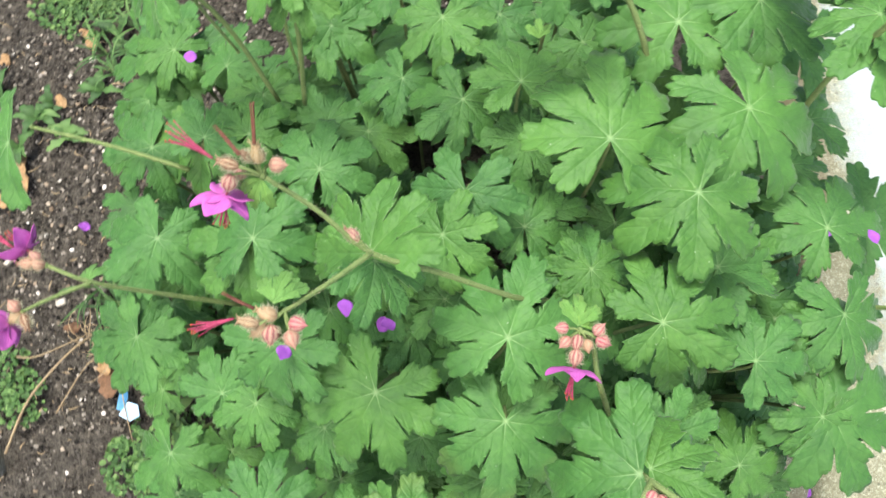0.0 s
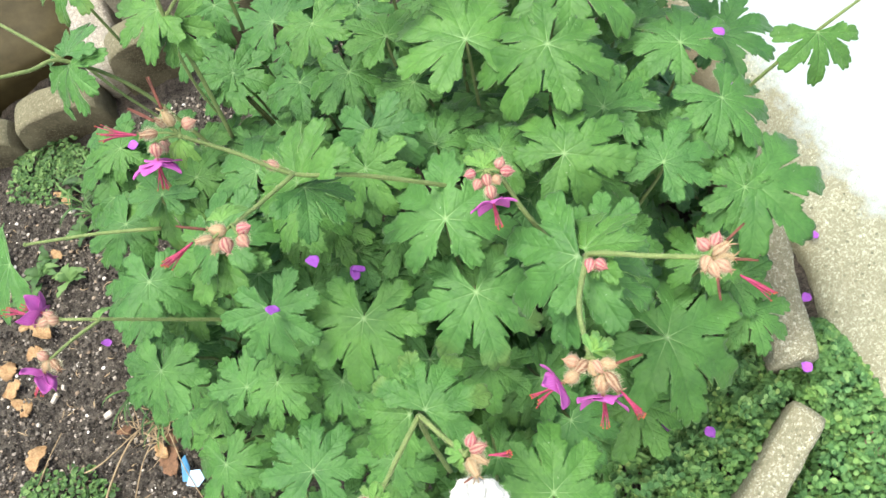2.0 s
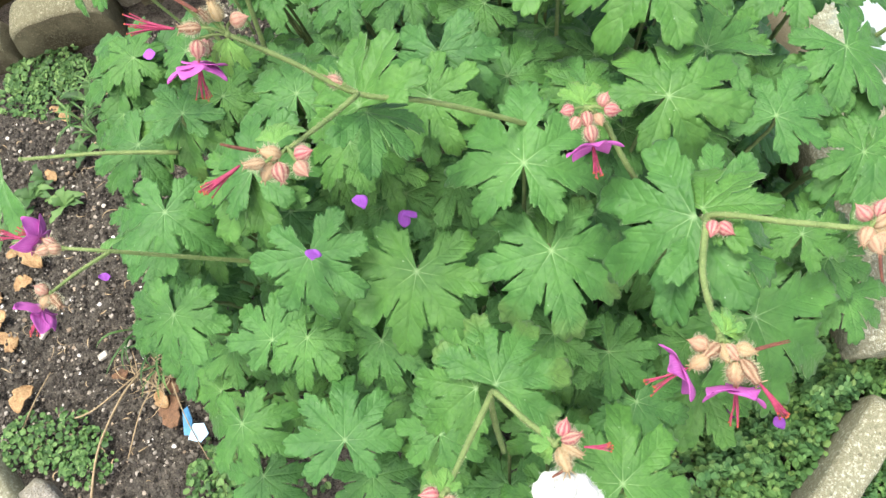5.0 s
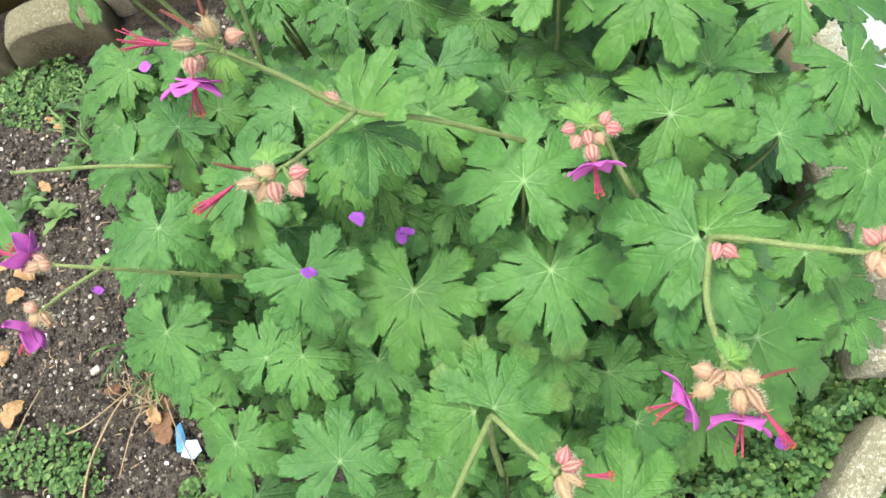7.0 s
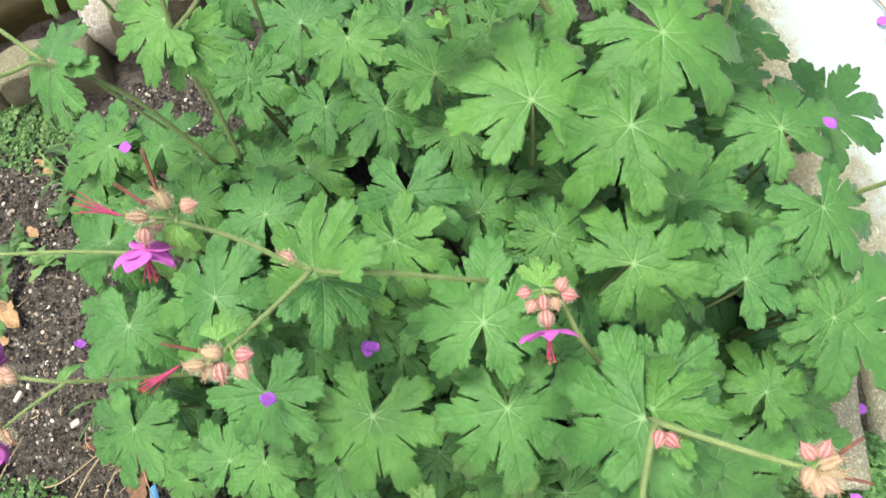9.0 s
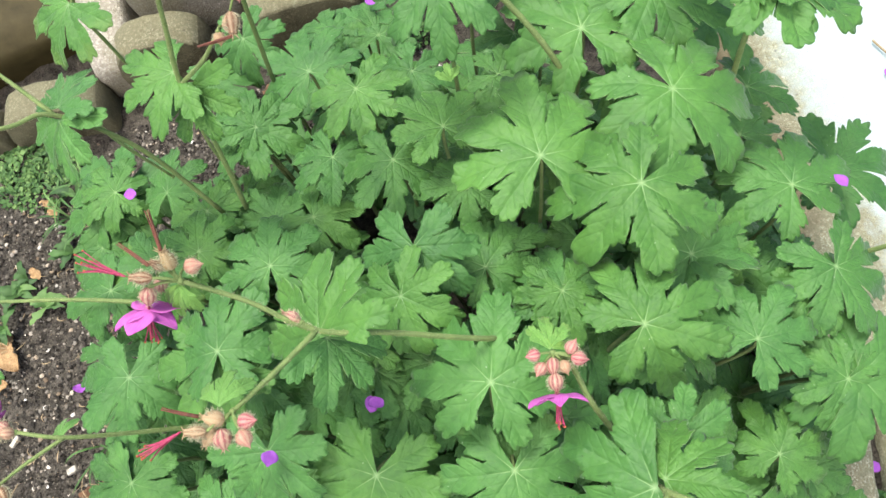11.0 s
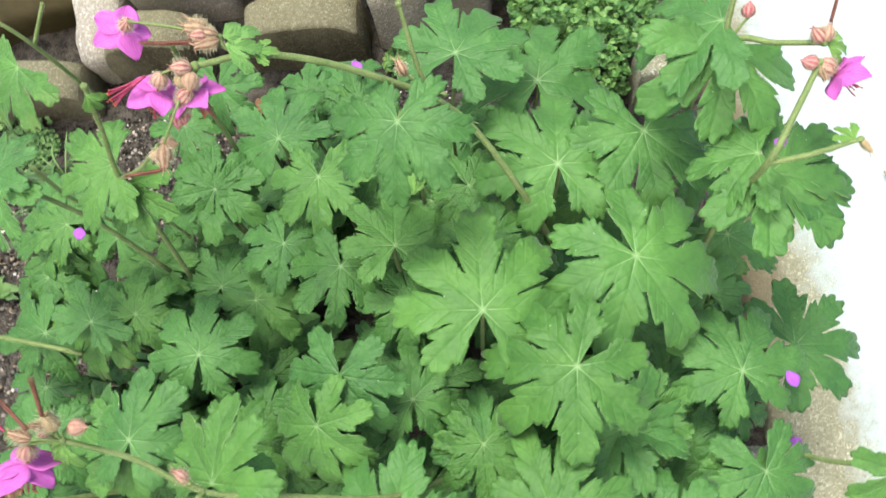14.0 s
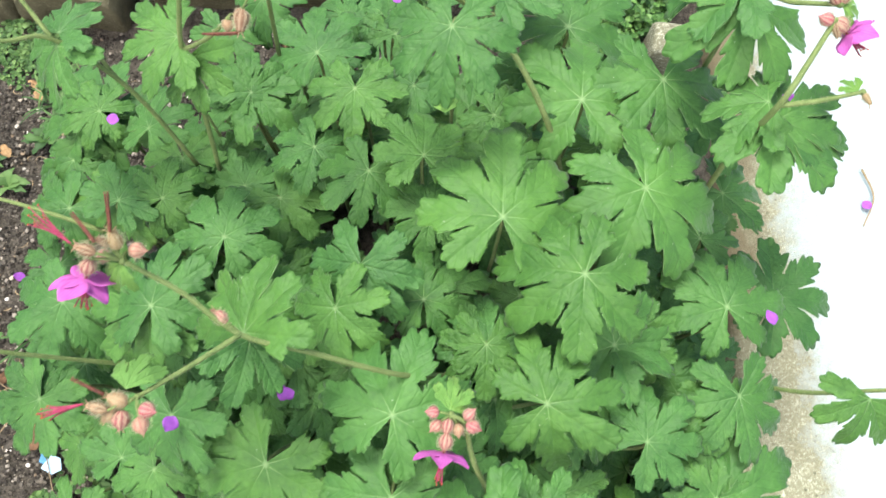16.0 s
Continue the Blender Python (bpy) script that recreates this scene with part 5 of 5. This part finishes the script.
matcol = mixc(nt, ramp(nt, patch, [(0.4, (0, 0, 0)), (0.65, (0.8, 0.8, 0.8))]), matcol, mixc(nt, 1.0, matcol, (1.45, 1.2, 0.8), "MULTIPLY"))
nt.links.new(matcol, b.inputs["Base Color"])
MAT_BRIGHT, nt, b = material("bright_creeping_leaf", 0.5, 0.25)
rnd = nt.nodes.new("ShaderNodeNewGeometry").outputs["Random Per Island"]
nt.links.new(ramp(nt, rnd, [(0.0, (0.03, 0.09, 0.018)), (0.5, (0.062, 0.15, 0.03)), (1.0, (0.13, 0.25, 0.06))]), b.inputs["Base Color"])
WEED_LEAF, nt, b = material("weed_leaf_small", 0.6, 0.25)
rnd = nt.nodes.new("ShaderNodeNewGeometry").outputs["Random Per Island"]
nt.links.new(ramp(nt, rnd, [(0.0, (0.022, 0.058, 0.014)), (0.6, (0.05, 0.112, 0.026)), (1.0, (0.11, 0.19, 0.055))]), b.inputs["Base Color"])

inside_bed = lambda x, y: (x < 0.372 + 0.06 * max(0, y - 0.05)) and not (0.12 < x < 0.295 and abs((y + 0.159) - 0.677 * (x - 0.2085)) < 0.021) and not (0.285 < x < 0.335 and -0.06 < y < 0.06)
stuff("creeping_mat", *weed_leaves(17000, [(0.14, -0.05, 0.09), (0.22, -0.04, 0.09), (0.28, -0.07, 0.06), (0.33, -0.09, 0.05), (0.31, -0.17, 0.08), (0.34, -0.14, 0.05), (0.29, -0.20, 0.07), (0.345, -0.19, 0.05), (0.22, -0.09, 0.08), (0.10, -0.13, 0.08), (0.34, -0.05, 0.03), (0.19, -0.1, 0.06)], 0.0042, 0.062, 6, mound=inside_bed), MAT_LEAF, "dense creeping mat of tiny round green leaves", "ground cover")
stuff("creeping_mat", *weed_leaves(7500, [(0.22, 0.64, 0.09), (0.27, 0.6, 0.07), (0.17, 0.68, 0.08), (0.3, 0.66, 0.07)], 0.0050, 0.085, 7, mound=lambda x, y: y > 0.53 and (x < 0.297 or (y > 0.57 and x < 0.34)) and not (x < 0.175 and y < 0.66)), MAT_BRIGHT, "lush creeping plant with small glossy round leaves", "ground cover")
stuff("creeping_mat", *weed_leaves(420, [(0.045, 0.605, 0.02), (0.06, 0.59, 0.02)], 0.0035, 0.05, 17), MAT_LEAF, "small sprigs of creeping plant against the edging", "ground cover")
stuff("chickweed", *weed_leaves(950, [(-0.445, 0.562, 0.03), (-0.405, 0.56, 0.035), (-0.455, 0.535, 0.03), (-0.42, 0.525, 0.035), (-0.39, 0.55, 0.025)], 0.0042, 0.014, 8), WEED_LEAF, "patch of small-leaved green weeds on soil", "weeds")
stuff("chickweed", *weed_leaves(1100, [(-0.455, 0.11, 0.035), (-0.43, 0.085, 0.03), (-0.49, 0.12, 0.03), (-0.27, 0.03, 0.05), (-0.24, 0.01, 0.05), (-0.31, 0.02, 0.03)], 0.0042, 0.022, 9), WEED_LEAF, "patch of bright small-leaved green weeds on soil", "weeds")


def rosettes(plants, seed):
    """Blades arching out from each plant's foot (x, y, blades, length, width), as one mesh."""
    rg = random.Random(seed)
    verts, faces = [], []
    for x, y, n, length, width in plants:
        for k in range(n):
            a, s = rg.uniform(0, math.tau), length * rg.uniform(0.6, 1.15)
            bend, rise = rg.uniform(-0.5, 0.5) * (4 if width < 0.002 else 1), rg.uniform(0.15, 0.5)
            base = len(verts)
            for j in range(7):
                t = j / 6
                b2 = a + bend * t
                p = Vector((x + math.cos(b2) * s * t, y + math.sin(b2) * s * t, 0.004 + s * rise * math.sin(math.pi * 0.8 * t)))
                w = width * math.sin(math.pi * (0.12 + 0.83 * t)) * (0.5 if width < 0.008 else 0.42 + 0.16 * math.sin(14 * t + 9 * a))
                o = Vector((-math.sin(b2), math.cos(b2), 0)) * w
                verts += [tuple(p - o + Vector((0, 0, w * 0.4))), tuple(p), tuple(p + o + Vector((0, 0, w * 0.4)))]
            for j in range(6):
                q = base + 3 * j
                faces += [(q, q + 1, q + 4, q + 3), (q + 1, q + 2, q + 5, q + 4)]
    return verts, faces


stuff("grassy_weeds", *rosettes([(-0.385, 0.475, 9, 0.045, 0.0024), (-0.355, 0.51, 10, 0.05, 0.0024), (-0.37, 0.45, 8, 0.04, 0.0028), (-0.36, 0.20, 10, 0.05, 0.0024), (-0.335, 0.175, 12, 0.045, 0.0028), (-0.395, 0.505, 8, 0.04, 0.0028), (-0.33, 0.155, 12, 0.04, 0.0024), (-0.35, 0.48, 8, 0.04, 0.0024)], 10), WEED_LEAF, "thin grassy weed blades sprawling over soil", "weeds", True)
bits = random.Random(31)
scatter = [(bits.uniform(-0.54, -0.26), bits.uniform(0.0, 0.52), 1, bits.uniform(0.006, 0.018), bits.uniform(0.0007, 0.0016)) for _ in range(150)]
stuff("dry_grass", *rosettes(scatter + [(-0.352, 0.152, 12, 0.032, 0.0011), (-0.335, 0.138, 12, 0.028, 0.0014), (-0.368, 0.146, 8, 0.04, 0.0011), (-0.345, 0.128, 10, 0.03, 0.0015), (-0.328, 0.15, 9, 0.03, 0.0012), (-0.46, 0.33, 5, 0.03, 0.0013)], 15), STRAW, "tangle of dry straw-coloured grass on soil", "dry grass", True)
stuff("weed_seedlings", *rosettes([(-0.455, 0.395, 11, 0.028, 0.011), (-0.42, 0.372, 9, 0.026, 0.012), (-0.47, 0.36, 9, 0.025, 0.011), (-0.44, 0.41, 8, 0.022, 0.010), (-0.385, 0.43, 6, 0.028, 0.011), (-0.5, 0.42, 6, 0.03, 0.012), (-0.34, 0.185, 7, 0.03, 0.01), (-0.375, 0.5, 6, 0.03, 0.012), (-0.27, 0.06, 6, 0.035, 0.013)], 12), WEED_LEAF, "broad green weed seedlings on dark soil", "weeds", True)

# ---- stones behind the scalloped edging ----
ROUGH = concrete("pale_rough_stone", (0.170, 0.157, 0.128), (0.238, 0.221, 0.178), (0.357, 0.340, 0.297), 0.6)[0]
PALE = concrete("pale_sandstone", (0.21, 0.19, 0.15), (0.31, 0.29, 0.235), (0.45, 0.43, 0.37), 0.6)[0]
OLIVE = simple("olive_stained_board", (0.026, 0.021, 0.007), (0.052, 0.042, 0.016), 9, 0.65, 0.3, 0.12)


def rough_block(name, at, size, turn, mat, label, category, seed, tilt=0.0):
    bm = bmesh.new()
    bmesh.ops.create_cube(bm, size=1.0)
    bmesh.ops.subdivide_edges(bm, edges=bm.edges[:], cuts=5, use_grid_fill=True)
    for v in bm.verts:
        c = v.co * 2
        k = max(abs(c.x), abs(c.y), abs(c.z))
        n = sum(abs(t) > 0.95 for t in c)
        v.co *= 1 - 0.045 * max(0, n - 1)
        v.co = Vector((v.co.x * size[0], v.co.y * size[1], v.co.z * size[2]))
        v.co += noise.noise_vector(v.co * 40 + Vector((seed, 0, 0))) * 0.003
    m = Matrix.Translation(at) @ Matrix.Rotation(radians(turn), 4, "Z") @ Matrix.Rotation(radians(tilt), 4, "X")
    return tagged(put(name, mesh_of(name, bm, mat), m), label, category)


rough_block("stone", (-0.300, 0.712, -0.003), (0.056, 0.16, 0.13), 4, PALE, "pale rough upright stone wedged between round edging stones", "stone", 1, 7)
rough_block("stone", (-0.20, 0.735, 0.05), (0.12, 0.09, 0.15), 4, ROUGH, "grey rough stone behind the round edging stones", "stone", 2)
LIME = concrete("lime_splashed_stone", (0.30, 0.29, 0.24), (0.46, 0.45, 0.40), (0.72, 0.72, 0.68), 0.4)[0]
rough_block("stone", (-0.055, 0.735, 0.035), (0.13, 0.09, 0.13), -3, LIME, "cream-white splashed stone behind the edging", "stone", 7)
rough_block("stone", (0.052, 0.665, 0.04), (0.062, 0.07, 0.13), 3, PALE, "pale broken stone beside the edging", "stone", 3)
rough_block("stone", (0.125, 0.69, 0.03), (0.07, 0.08, 0.11), -8, ROUGH, "brown-grey broken stone beside creeping plants", "stone", 8)
rough_block("board", (-0.53, 0.80, 0.03), (0.40, 0.24, 0.09), 8, OLIVE, "olive-brown stained board behind the edging", "board", 4, 10)
rough_block("stone", (-0.53, 0.0, -0.002), (0.17, 0.09, 0.03), 35, ROUGH, "flat grey stone slab sunk in the soil", "stone", 5)
rough_block("stone", (0.34, -0.15, 0.022), (0.03, 0.024, 0.024), 20, simple("tan_chip", (0.17, 0.115, 0.075), (0.26, 0.185, 0.13), 60), "small tan stone chip among creeping plants", "stone", 6)

CHIP = simple("pale_stone_chip", (0.24, 0.21, 0.16), (0.50, 0.47, 0.39), 160)
for k, (x, y, w, d, turn) in enumerate(((-0.463, 0.230, 0.017, 0.006, 35), (-0.446, 0.236, 0.007, 0.005, 70), (-0.398, 0.468, 0.010, 0.009, 20), (-0.425, 0.449, 0.006, 0.005, 50), (-0.502, 0.128, 0.011, 0.007, 60), (-0.482, 0.122, 0.007, 0.006, 10), (-0.402, 0.186, 0.013, 0.009, 15), (-0.372, 0.188, 0.012, 0.009, 80), (-0.488, 0.205, 0.006, 0.005, 40), (-0.37, 0.515, 0.005, 0.004, 30))):
    rough_block("stone_chip", (x, y, soil_height(x, y) + 0.001), (w * 0.75, d * 0.75, 0.0045), turn, CHIP, "pale stone chip lying on dark soil", "stone", 40 + k)

# ---- twigs by the path ----
stalk([(0.395, 0.391, 0.036), (0.383, 0.36, 0.034), (0.366, 0.326, 0.03)], 0.0011, "thin dry stalk leaning on the path's edge")
stalk([(0.538, 0.411, 0.027), (0.546, 0.378, 0.028), (0.531, 0.344, 0.027)], 0.0012, "short dry twig lying on the pale path")
